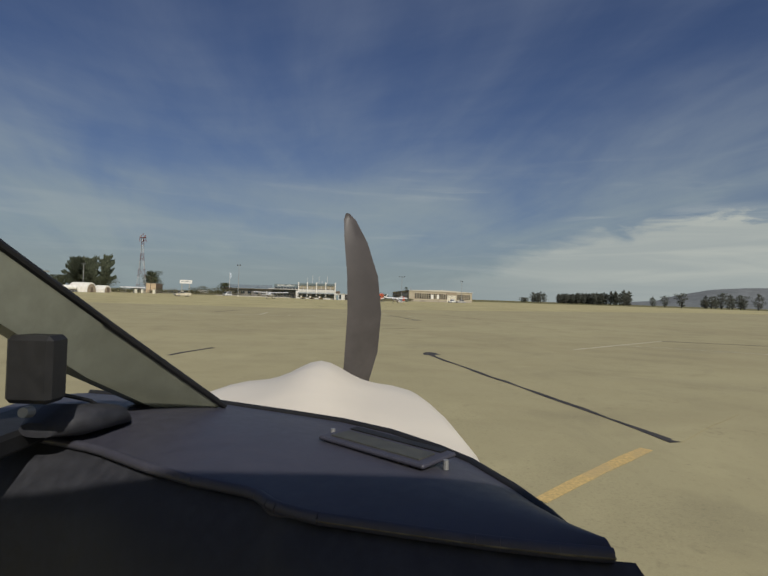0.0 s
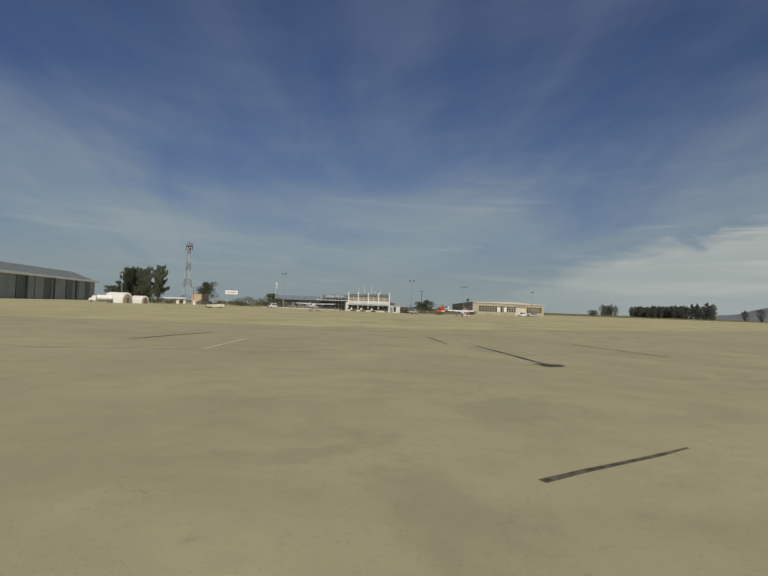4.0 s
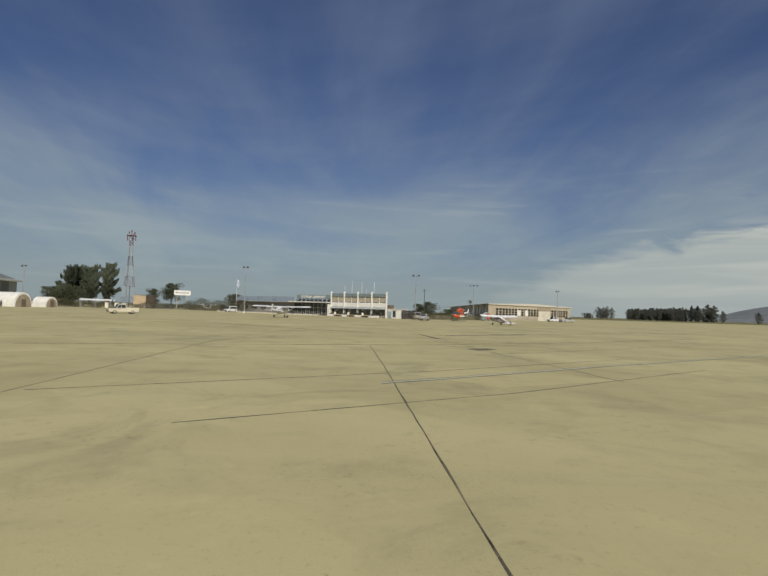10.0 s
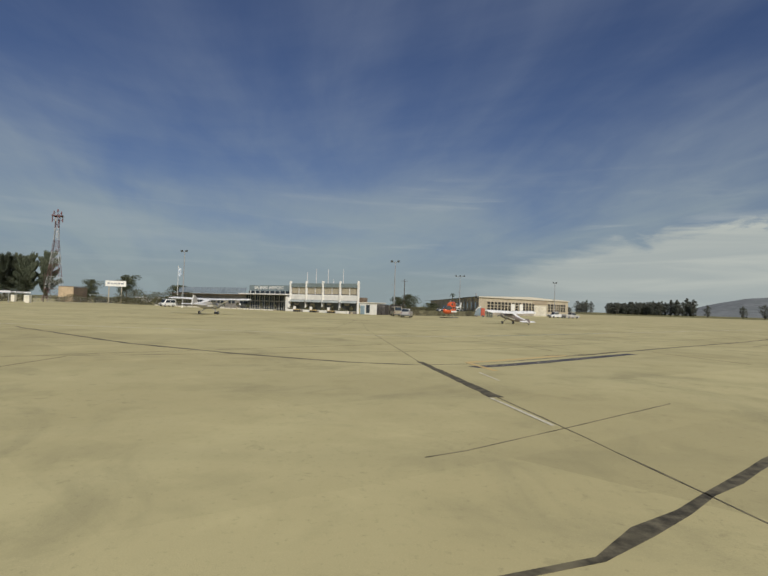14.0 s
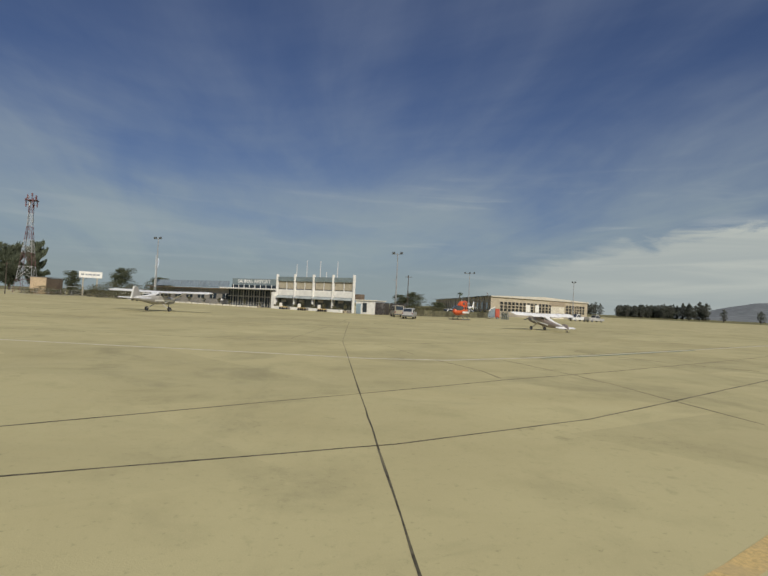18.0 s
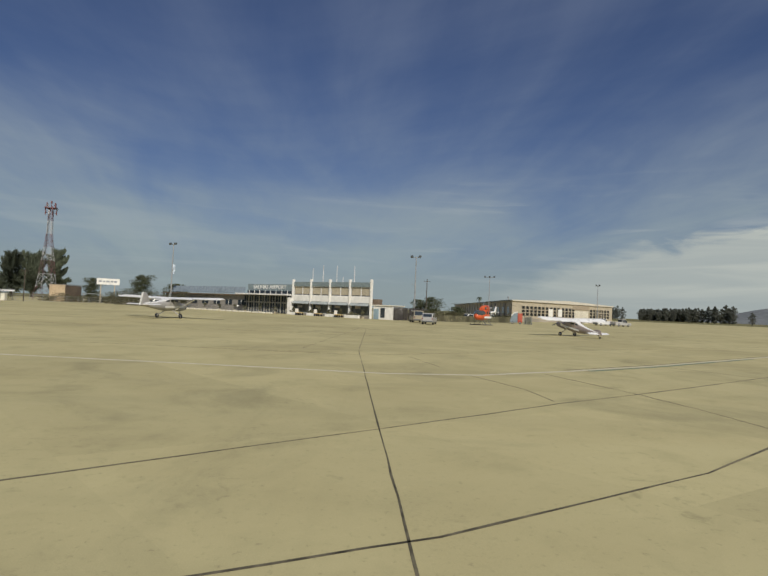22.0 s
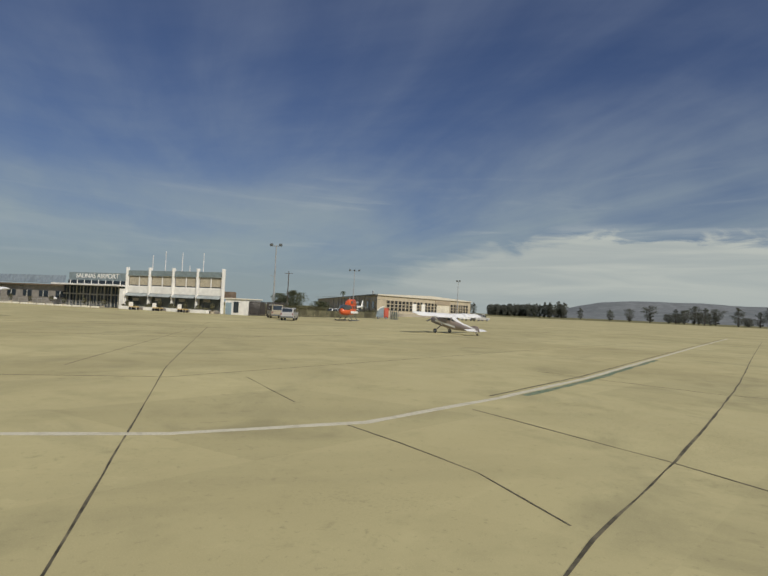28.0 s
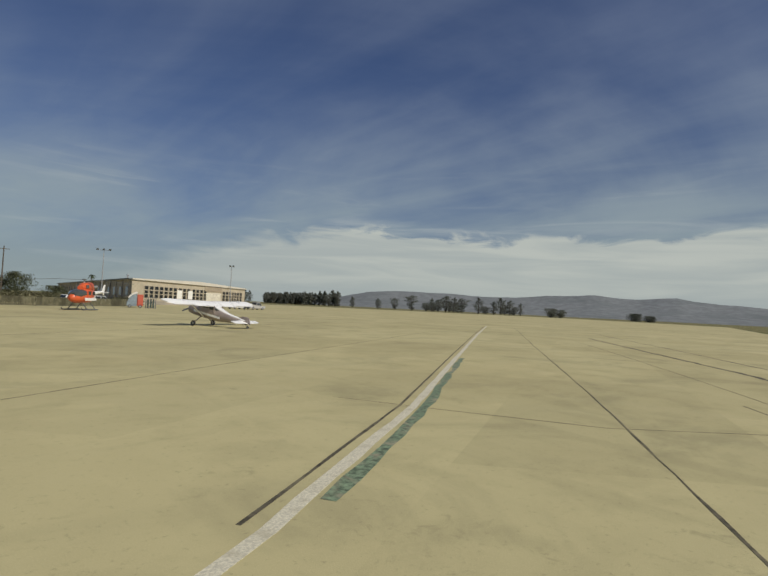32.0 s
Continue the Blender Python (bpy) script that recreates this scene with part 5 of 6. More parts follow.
shelter(-97, 118, 35, 9, "white-roofed open shelter near the cypresses")
shelter(-116, 158, 30, 8, "white-roofed open shelter under the mast")
for x, y in ((-89.5, 122), (-105, 140), (-102.5, 142)):
    root = thing("concrete_bollard", pose(x, y, 0), "squat pale concrete block on the apron's edge", "bollard", "blocks on the apron's edge")
    part("block", Solid().box((0, 0, 0.95), (1.1, 1.1, 1.9)), CREAM, root, "", 0.08)
    part("cap", Solid().box((0, 0, 1.95), (1.25, 1.25, 0.14)), WHITE, root, "", 0.03)


# ---- vehicles ----
def car(name, x, y, turn, paint, label, kind="suv", group="parked vehicles"):
    """Local x runs to the nose."""
    root = thing(name, pose(x, y, 0, 0, 0, turn), label, "car" if kind != "pickup" else "pickup truck", group)
    L, W, H = {"suv": (4.7, 1.85, 1.75), "pickup": (5.5, 2.0, 1.95), "van": (4.6, 1.9, 2.1)}[kind]
    h0 = 0.34
    low = [(-L / 2, h0), (L / 2, h0), (L / 2 + 0.02, 0.75), (L / 2 - 0.12, 0.98), (-L / 2, 1.02)]
    part("body", Solid().slab(low, 1, -W / 2, W / 2), paint, root, "", 0.07)
    if kind == "pickup":
        cab = [(-0.35, 1.0), (1.55, 0.98), (0.85, H), (-0.25, H)]
        part("bed", Solid().box((-L / 4 - 0.3, W / 2 - 0.06, 1.1), (2.2, 0.1, 0.3)).box((-L / 4 - 0.3, -W / 2 + 0.06, 1.1), (2.2, 0.1, 0.3)).box((-L / 2 + 0.06, 0, 1.1), (0.1, W - 0.1, 0.3)), paint, root, "open load bed", 0.02)
    elif kind == "van":
        cab = [(-L / 2 + 0.05, 1.0), (1.75, 0.98), (1.05, H), (-L / 2 + 0.15, H)]
    else:
        cab = [(-L / 2 + 0.08, 1.0), (1.35, 0.98), (0.6, H), (-L / 2 + 0.4, H)]
    part("cabin", Solid().slab(cab, 1, -W / 2 + 0.1, W / 2 - 0.1), paint, root, "", 0.08)
    cx = sum(p[0] for p in cab) / 4
    win = [((p[0] - cx) * 0.86 + cx, (p[1] - 1.35) * 0.66 + 1.4) for p in cab]
    for sgn in (-1, 1):
        w_ = part("side_window", Solid().slab(win, 1, sgn * (W / 2 - 0.11), sgn * (W / 2 - 0.075)), GLASS, root, "dark side window")
        part("window_pillar", Solid().box((cx + 0.1, sgn * (W / 2 - 0.07), 1.4), (0.08, 0.03, 0.5)), paint, w_)
        part("mirror", Solid().box((1.0, sgn * (W / 2 + 0.06), 1.1), (0.14, 0.2, 0.14)), paint, root, "", 0.02)
        part("headlight", Solid().box((L / 2 - 0.03, sgn * (W / 2 - 0.28), 0.78), (0.1, 0.36, 0.18)), WHITE_STEEL, root, "clear headlight", 0.02)
        part("tail_light", Solid().box((-L / 2 + 0.01, sgn * (W / 2 - 0.14), 0.9), (0.06, 0.18, 0.26)), RED_STEEL, root, "red tail light", 0.01)
    a_, b_ = Vector((cab[1][0], 0, cab[1][1])), Vector((cab[2][0], 0, cab[2][1]))
    d = (b_ - a_)
    part("windshield", Solid().box(a_.lerp(b_, 0.52) + Vector((0.03, 0, 0.02)), (0.04, W - 0.5, d.length * 0.8), Matrix.Rotation(math.atan2(d.x, d.z), 3, "Y")), GLASS, root, "dark windshield")
    a_, b_ = Vector((cab[0][0], 0, cab[0][1])), Vector((cab[3][0], 0, cab[3][1]))
    d = b_ - a_
    part("rear_window", Solid().box(a_.lerp(b_, 0.58) - Vector((0.03, 0, 0)), (0.04, W - 0.5, d.length * 0.62), Matrix.Rotation(math.atan2(d.x, d.z), 3, "Y")), GLASS, root, "dark rear window")
    part("bumper", Solid().box((L / 2, 0, 0.5), (0.14, W - 0.1, 0.22)), DARK_METAL, root, "", 0.03)
    part("bumper", Solid().box((-L / 2, 0, 0.5), (0.14, W - 0.1, 0.22)), DARK_METAL, root, "", 0.03)
    part("grille", Solid().box((L / 2 + 0.02, 0, 0.76), (0.05, 0.8, 0.2)), DARK_METAL, root)
    for i in (-L * 0.29, L * 0.31):
        for j in (-W / 2 + 0.1, W / 2 - 0.1):
            wheel(root, (i, j, 0.35), 0.35, 0.24, "y")
    return root


CAR_WHITE = mat("white_car_paint", (0.72, 0.72, 0.70), 0.25, 0, 0.03, 1.0, 0.05, 2.0)
CAR_SILVER = mat("silver_car_paint", (0.46, 0.45, 0.43), 0.3, 0.2, 0.03, 1.0, 0.05, 2.0)
CAR_GOLD = mat("champagne_car_paint", (0.42, 0.37, 0.27), 0.3, 0.3, 0.03, 1.0, 0.05, 2.0)
CAR_PALE = mat("pale_champagne_car_paint", (0.66, 0.60, 0.46), 0.4, 0, 0.03, 1.0, 0.08, 2.0)
CAR_DARK = mat("dark_car_paint", (0.03, 0.035, 0.045), 0.25, 0.1, 0.05, 1.0, 0.05, 2.0)
car("pickup_truck", -55.0, 53.0, 222, CAR_PALE, "champagne and white pickup truck parked on the apron", "pickup")
car("parked_van", -57.5, 132.8, 240, CAR_WHITE, "small white van parked by the flagpole", "van")
car("parked_suv", 7.2, 86.0, 77, CAR_SILVER, "silver suv parked by the light pole", "suv")
car("parked_van", 5.7, 95.0, 96, CAR_GOLD, "beige van with dark windows parked behind the silver suv", "van")
car("parked_car", 60.6, 146.0, 200, CAR_WHITE, "white pickup parked before the hangar", "pickup")
car("parked_car", 64.6, 144.2, 20, CAR_SILVER, "silver pickup parked before the hangar", "pickup")
car("parked_car", 22, 132, 30, CAR_WHITE, "white car behind the fence", "suv")
car("parked_car", 28.5, 143, 30, CAR_WHITE, "white car behind the fence", "suv")
car("parked_car", -101.5, 184.0, 30, CAR_DARK, "dark car under the shelter", "suv")


# ---- light aircraft ----
def ring(cx, y, cz, w, h, n_=14, flat=2.6):
    out = []
    for k in range(n_):
        t = 2 * math.pi * k / n_
        c, s = math.cos(t), math.sin(t)
        out.append((cx + w / 2 * math.copysign(abs(c) ** (2 / flat), c), y, cz + h / 2 * math.copysign(abs(s) ** (2 / flat), s)))
    return out


def wing_solid(x0, x1, y0, y1, z0, z1, chord0, chord1, thick):
    """A tapered wing panel from x0 to x1 with a rounded nose and thin tail; y0, y1: leading edge."""
    prof = [(0.0, 0.0), (-0.04, 0.45), (-0.15, 0.85), (-0.35, 1.0), (-0.7, 0.55), (-1.0, 0.06), (-1.0, -0.06), (-0.6, -0.3), (-0.25, -0.42), (-0.05, -0.3)]
    rows = []
    for f in (0.0, 0.04, 0.5, 0.93, 0.985, 1.0):
        x = x0 + (x1 - x0) * f
        c = chord0 + (chord1 - chord0) * f
        if f > 0.95:
            c *= 1 - (f - 0.95) * 4
        th = thick * (1 if f < 0.95 else (0.7 if f < 0.99 else 0.3))
        y = y0 + (y1 - y0) * f
        z = z0 + (z1 - z0) * f
        rows.append([(x, y + p * c, z + q * th + (p + 0.3) * c * 0.11) for p, q in prof])
    return Solid().loft(rows)


def aircraft(name, m, label, upper, lower, trim, taildragger=False):
    """A high-wing single, nose along +y, standing on its wheels at the origin."""
    root = thing(name, m, label, "airplane", "parked light aircraft")
    z = 1.25
    st = [(2.55, z + 0.02, 0.5, 0.5), (2.35, z + 0.02, 0.86, 0.78), (1.6, z + 0.03, 1.02, 0.95), (1.0, z + 0.12, 1.08, 1.12), (0.35, z + 0.28, 1.12, 1.42), (-0.9, z + 0.28, 1.1, 1.42), (-1.7, z + 0.2, 0.92, 1.12),
          (-3.2, z + 0.2, 0.52, 0.62), (-4.9, z + 0.28, 0.16, 0.3)]
    part("fuselage", Solid().loft([ring(0, y, c, w, h) for y, c, w, h in st]), lower, root, "", smooth=60)
    for sgn in (1, -1):
        part("side_stripe", Solid().box((sgn * 0.545, -0.2, z + 0.05), (0.03, 3.4, 0.2)), trim, root, "coloured side stripe")
    cab = part("cabin_glass", Solid().loft([ring(0, 1.02, z + 0.55, 0.94, 0.2), ring(0, 0.45, z + 0.72, 1.1, 0.56), ring(0, -0.85, z + 0.72, 1.1, 0.5), ring(0, -1.5, z + 0.6, 0.8, 0.3)]), GLASS_LIT, root, "dark cabin windows", smooth=60)
    for y in (0.5, -0.35, -1.05):
        for sgn in (1, -1):
            part("door_pillar", Solid().box((sgn * 0.55, y, z + 0.72), (0.05, 0.1, 0.6)), lower, cab)
    zw = z + 1.02
    for sgn, nm in ((1, "wing"), (-1, "wing")):
        w_ = part(nm, wing_solid(sgn * 0.0, sgn * 5.5, 0.62, 0.5, zw, zw + 0.14, 1.62, 1.12, 0.18), upper, root, "white wing", smooth=50)
        part("wing_tip", Solid().box((sgn * 5.52, 0.0, zw + 0.15), (0.1, 0.9, 0.1)), trim, w_, "", 0.03)
        part("aileron", Solid().box((sgn * 3.9, -0.78, zw + 0.045), (2.4, 0.22, 0.03)), upper, w_, "", 0.01)
        part("flap", Solid().box((sgn * 1.6, -0.92, zw - 0.02), (2.0, 0.24, 0.03)), upper, w_, "", 0.01)
        part("strut", Solid().rod((sgn * 0.52, 0.1, z - 0.28), (sgn * 2.55, 0.05, zw + 0.0), 0.05, 0.05, 8), upper, root, "wing strut")
        part("tailplane", wing_solid(0, sgn * 1.65, -4.1, -4.35, z + 0.34, z + 0.34, 0.95, 0.6, 0.05), upper, root, "white tailplane", smooth=50)
        part("gear_leg", Solid().rod((sgn * 0.42, 0.55 if taildragger else -0.25, z - 0.35), (sgn * 1.2, 0.5 if taildragger else -0.3, 0.3), 0.06, 0.04, 8), lower, root, "sprung gear leg")
        wheel(root, (sgn * 1.27, 0.5 if taildragger else -0.3, 0.26), 0.26, 0.17, "x")
    fin = [(-3.5, z + 0.42), (-4.25, z + 1.55), (-4.75, z + 1.6), (-5.1, z + 0.3), (-4.2, z + 0.3)]
    top = 0.5 if taildragger else 1.0
    fin = [(p, z + (q - z) * (top if q > z + 1 else 1)) for p, q in fin]
    f_ = part("fin", Solid().slab(fin, 0, -0.05, 0.05), lower, root, "upright tail fin", 0.02)
    part("rudder", Solid().slab([(-4.62, z + 1.62 * top), (-4.95, z + 1.58 * top), (-5.3, z + 0.22), (-4.95, z + 0.22)], 0, -0.035, 0.035), lower if taildragger else trim, f_, "rudder", 0.01)
    if taildragger:
        part("tail_spring", Solid().rod((0, -4.6, z + 0.15), (0, -4.95, 1.18), 0.035, 0.03, 6), STEEL, root)
        wheel(root, (0, -5.0, 1.16), 0.13, 0.09, "x", "tail_wheel")
    else:
        part("nose_strut", Solid().rod((0, 1.75, z - 0.4), (0, 1.85, 0.3), 0.05, 0.05, 8), STEEL, root)
        wheel(root, (0, 1.87, 0.23), 0.23, 0.15, "x", "nose_wheel")
    part("upper_deck", Solid().loft([ring(0, y, c_, w, h) for y, c_, w, h in ((-0.9, z + 0.86, 0.74, 0.28), (-2.4, z + 0.53, 0.46, 0.26), (-4.6, z + 0.42, 0.15, 0.12))]), upper, root, "white upper deck of the tail cone", smooth=60)
    part("spinner", Solid().loft([ring(0, 2.55, z + 0.02, 0.36, 0.36, 12, 2), ring(0, 2.75, z + 0.02, 0.26, 0.26, 12, 2), ring(0, 2.88, z + 0.02, 0.05, 0.05, 12, 2)]), upper, root, "", smooth=60)
    for sgn in (1, -1):
        a = radians(20)
        d = Vector((math.cos(a) * sgn, 0, math.sin(a) * sgn))
        q = Vector((0, 2.66, z + 0.02))
        part("propeller_blade", Solid().loft([[q + d * r_ + Vector((-d.z, 0, d.x)) * w * 0.5 + Vector((0, t, 0)) for w, t in ((c, -0.02), (c, 0.02), (-c, 0.02), (-c, -0.02))] for r_, c in ((0.15, 0.1), (0.5, 0.17), (0.9, 0.13))]), DARK_METAL, root, "dark propeller blade")
    return root


PLANE_WHITE = mat("aircraft_white", (0.82, 0.81, 0.77), 0.3, 0, 0.03, 1.0, 0.05, 2.0)
PLANE_GREY = mat("aircraft_grey", (0.42, 0.40, 0.37), 0.4, 0, 0.05, 1.0, 0.08, 2.0)
PLANE_SILVER = mat("aircraft_tan_grey", (0.33, 0.275, 0.245), 0.4, 0.1, 0.05, 1.0, 0.08, 2.0)
PLANE_RED = mat("aircraft_red", (0.34, 0.13, 0.10), 0.4, 0, 0.05, 1.0, 0.08, 2.0)
aircraft("high_wing_airplane", pose(-26.1, 65.6, 0, 0, 0, -8) @ Matrix.Diagonal((1.2, 1.2, 1.03, 1)), "white high-wing light airplane with grey fuselage and tail", PLANE_WHITE, PLANE_GREY, PLANE_WHITE)
aircraft("taildragger_airplane", pose(21.2, 61.8, 0, 0, 0, 24) @ Matrix.Scale(0.85, 4) @ Matrix.Translation((0, 0.5, 0.26)) @ pose(0, 0, 0, 10.5) @ Matrix.Translation((0, -0.5, -0.26)), "white-winged taildragger airplane with brown fuselage and white stripe", PLANE_WHITE, PLANE_SILVER, PLANE_WHITE, True)
aircraft("small_airplane", pose(-36, 136, 0, 0, 0, 150), "white light airplane parked before the wing", PLANE_WHITE, PLANE_WHITE, PLANE_RED)
aircraft("small_airplane", pose(-79, 173, 0, 0, 0, -130), "white light airplane behind the signboard", PLANE_WHITE, PLANE_WHITE, PLANE_GREY)


# ---- helicopter ----
def helicopter(x, y, turn):
    root = thing("helicopter", pose(x, y, 0, 0, 0, turn) @ Matrix.Scale(1.18, 4), "orange-red helicopter with a white belly stripe on skids", "helicopter")
    red = mat("helicopter_orange", (0.62, 0.11, 0.035), 0.35, 0, 0.04, 1.0, 0.05, 2.0)
    z = 1.45
    part("fuselage", Solid().loft([ring(0, y_, z + c, w, h, 16, 2.3) for y_, c, w, h in ((2.6, -0.15, 0.2, 0.25), (2.3, -0.1, 0.9, 0.8), (1.5, 0.0, 1.5, 1.35), (0.3, 0.1, 1.6, 1.6), (-1.0, 0.15, 1.4, 1.5), (-1.9, 0.3, 0.8, 0.9), (-2.3, 0.4, 0.5, 0.5))]), red, root, "orange-red cabin", smooth=60)
    part("canopy", Solid().loft([ring(0, 2.36, z + 0.1, 0.8, 0.5, 16, 2.3), ring(0, 1.6, z + 0.25, 1.54, 0.95, 16, 2.3), ring(0, 0.8, z + 0.35, 1.6, 0.9, 16, 2.3)]), GLASS_LIT, root, "dark canopy glass", smooth=60)
    for sgn in (-1, 1):
        part("stripe", Solid().box((sgn * 0.795, -0.1, z - 0.25), (0.04, 2.6, 0.3)), PLANE_WHITE, root, "white side stripe", 0.01)
        door = part("door", Solid().box((sgn * 0.8, 0.2, z + 0.3), (0.05, 0.9, 0.8)), red, root, "cabin door", 0.02)
        part("door_window", Solid().box((sgn * 0.825, 0.25, z + 0.42), (0.03, 0.62, 0.42)), GLASS_LIT, door, "dark door window", 0.01)
        part("cargo_window", Solid().box((sgn * 0.79, -0.75, z + 0.42), (0.05, 0.5, 0.36)), GLASS_LIT, root, "dark rear window", 0.01)
        part("intake", Solid().box((sgn * 0.47, 0.05, z + 1.12), (0.1, 0.5, 0.36)), DARK_METAL, root, "dark engine intake", 0.02)
        part("exhaust", Solid().rod((sgn * 0.28, -1.7, z + 1.1), (sgn * 0.42, -2.2, z + 1.2), 0.13, 0.13, 10), STEEL, root, "exhaust pipe")
        part("skid", Solid().rod((sgn * 1.0, 2.0, 0.09), (sgn * 1.0, -1.5, 0.09), 0.06, 0.06, 8).rod((sgn * 1.0, 2.0, 0.09), (sgn * 1.0, 2.35, 0.3), 0.06, 0.05, 8), DARK_METAL, root, "dark skid tube")
        for y_ in (1.0, -0.8):
            part("skid_leg", Solid().rod((sgn * 0.45, y_, z - 0.6), (sgn * 1.0, y_, 0.1), 0.05, 0.05, 8), DARK_METAL, root)
    part("engine_cowling", Solid().loft([ring(0, 0.7, z + 0.95, 0.6, 0.4, 12), ring(0, 0.0, z + 1.1, 0.95, 0.85, 12), ring(0, -1.3, z + 1.15, 0.95, 0.95, 12), ring(0, -2.1, z + 0.85, 0.5, 0.5, 12)]), red, root, "orange engine cowling", smooth=60)
    part("tail_boom", Solid().loft([ring(0, -2.0, z + 0.42, 0.46, 0.5, 12), ring(0, -4.9, z + 0.62, 0.2, 0.22, 12)]), PLANE_WHITE, root, "tapered pale tail boom", smooth=60)
    part("fin", Solid().slab([(-4.4, z + 0.62), (-5.0, z + 1.5), (-5.3, z + 1.5), (-5.0, z + 0.2)], 0, -0.04, 0.04), PLANE_WHITE, root, "white tail fin", 0.02)
    part("tailplane", Solid().box((0, -4.0, z + 0.58), (1.9, 0.5, 0.06)), PLANE_WHITE, root, "", 0.02)
    part("rotor_mast", Solid().rod((0, -0.1, z + 1.2), (0, -0.1, z + 1.85), 0.09, 0.07, 8), STEEL, root)
    part("rotor_hub", Solid().rod((0, -0.1, z + 1.78), (0, -0.1, z + 1.95), 0.2, 0.2, 10), DARK_METAL, root)
    for a in (15, 195):
        d = Vector((math.cos(radians(a)), math.sin(radians(a)), 0))
        u = Vector((-d.y, d.x, 0))
        c = Vector((0, -0.1, z + 1.86))
        part("rotor_blade", Solid().loft([[c + d * r_ + u * 0.14 + Vector((0, 0, dz)), c + d * r_ - u * 0.14 + Vector((0, 0, dz)), c + d * r_ - u * 0.14 + Vector((0, 0, dz - 0.03)), c + d * r_ + u * 0.14 + Vector((0, 0, dz - 0.03))] for r_, dz in ((0.2, 0), (2.5, -0.03), (4.9, -0.22))]), DARK_METAL, root, "long drooping rotor blade")
    for sgn in (1, -1):
        part("tail_rotor_blade", Solid().box((0.14, -4.9, z + 0.75 + sgn * 0.4), (0.03, 0.14, 0.8)), DARK_METAL, root)


helicopter(17.5, 95.0, 146)


# ground gear beside the helicopter
def ground_gear(x, y):
    root = thing("equipment_cart", pose(x, y, 0, 0, 0, -15), "blue-grey covered equipment cart with a red end", "cart")
    cover = mat("blue_grey_tarpaulin", (0.22, 0.27, 0.30), 0.7, 0, 0.1, 0.4, 0.15, 1.0)
    red = mat("red_cart_paint", (0.48, 0.10, 0.06), 0.5, 0, 0.08, 0.5, 0.1, 1.0)
    prof = [(-1.5, 0.3), (-1.5, 0.9), (-1.2, 1.7), (-0.6, 2.3), (0.1, 2.55), (0.1, 0.3)]
    part("tarpaulin", Solid().slab(prof, 1, -0.7, 0.7), cover, root, "blue-grey tarpaulin cover", 0.04)
    part("hood_edge", Solid().slab([(-1.24, 1.7), (-0.62, 2.32), (0.12, 2.6), (0.12, 2.85), (-0.7, 2.55), (-1.35, 1.85)], 1, -0.72, 0.72), WHITE, root, "white curved top edge", 0.03)
    part("end_box", Solid().box((0.65, 0, 1.35), (1.0, 1.3, 2.1)), red, root, "red end box", 0.08)
    part("end_door", Solid().box((0.65, -0.67, 1.4), (0.8, 0.05, 1.6)), red, root, "", 0.02)
    for i in (-1.0, 0.7):
        for j in (-0.7, 0.7):
            wheel(root, (i, j, 0.28), 0.28, 0.2, "y")
    g = thing("wire_cage", pose(x + 2.4, y - 0.3, 0, 0, 0, -10), "small wire cage with gas bottles", "cage")
    green = mat("dark_green_paint", (0.05, 0.08, 0.06), 0.5)
    for i in (-0.45, 0.0, 0.45):
        part("bottle", Solid().rod((i, 0, 0.1), (i, 0, 1.5), 0.17, 0.17, 12).rod((i, 0, 1.5), (i, 0, 1.75), 0.17, 0.06, 12), green, g, "dark green gas bottle", smooth=50)
    part("cage_frame", Solid().box((0, 0.35, 1.0), (1.7, 0.05, 0.06)).box((0, -0.4, 1.95), (1.7, 0.06, 0.06)).box((0, 0.35, 1.95), (1.7, 0.06, 0.06)).box((-0.82, 0.35, 1.0), (0.07, 0.07, 2.0)).box((0.82, 0.35, 1.0), (0.07, 0.07, 2.0)).box((-0.82, -0.4, 1.0), (0.07, 0.07, 2.0)).box((0.82, -0.4, 1.0), (0.07, 0.07, 2.0)).box((0, 0, 0.05), (1.7, 0.8, 0.08)), DARK_METAL, g, "dark steel cage frame")
    for k in range(9):
        part("cage_bar", Solid().rod((-0.72 + k * 0.18, -0.4, 0.1), (-0.72 + k * 0.18, -0.4, 1.95), 0.012, 0.012, 5), STEEL, g)


ground_gear(29.9, 119.5)


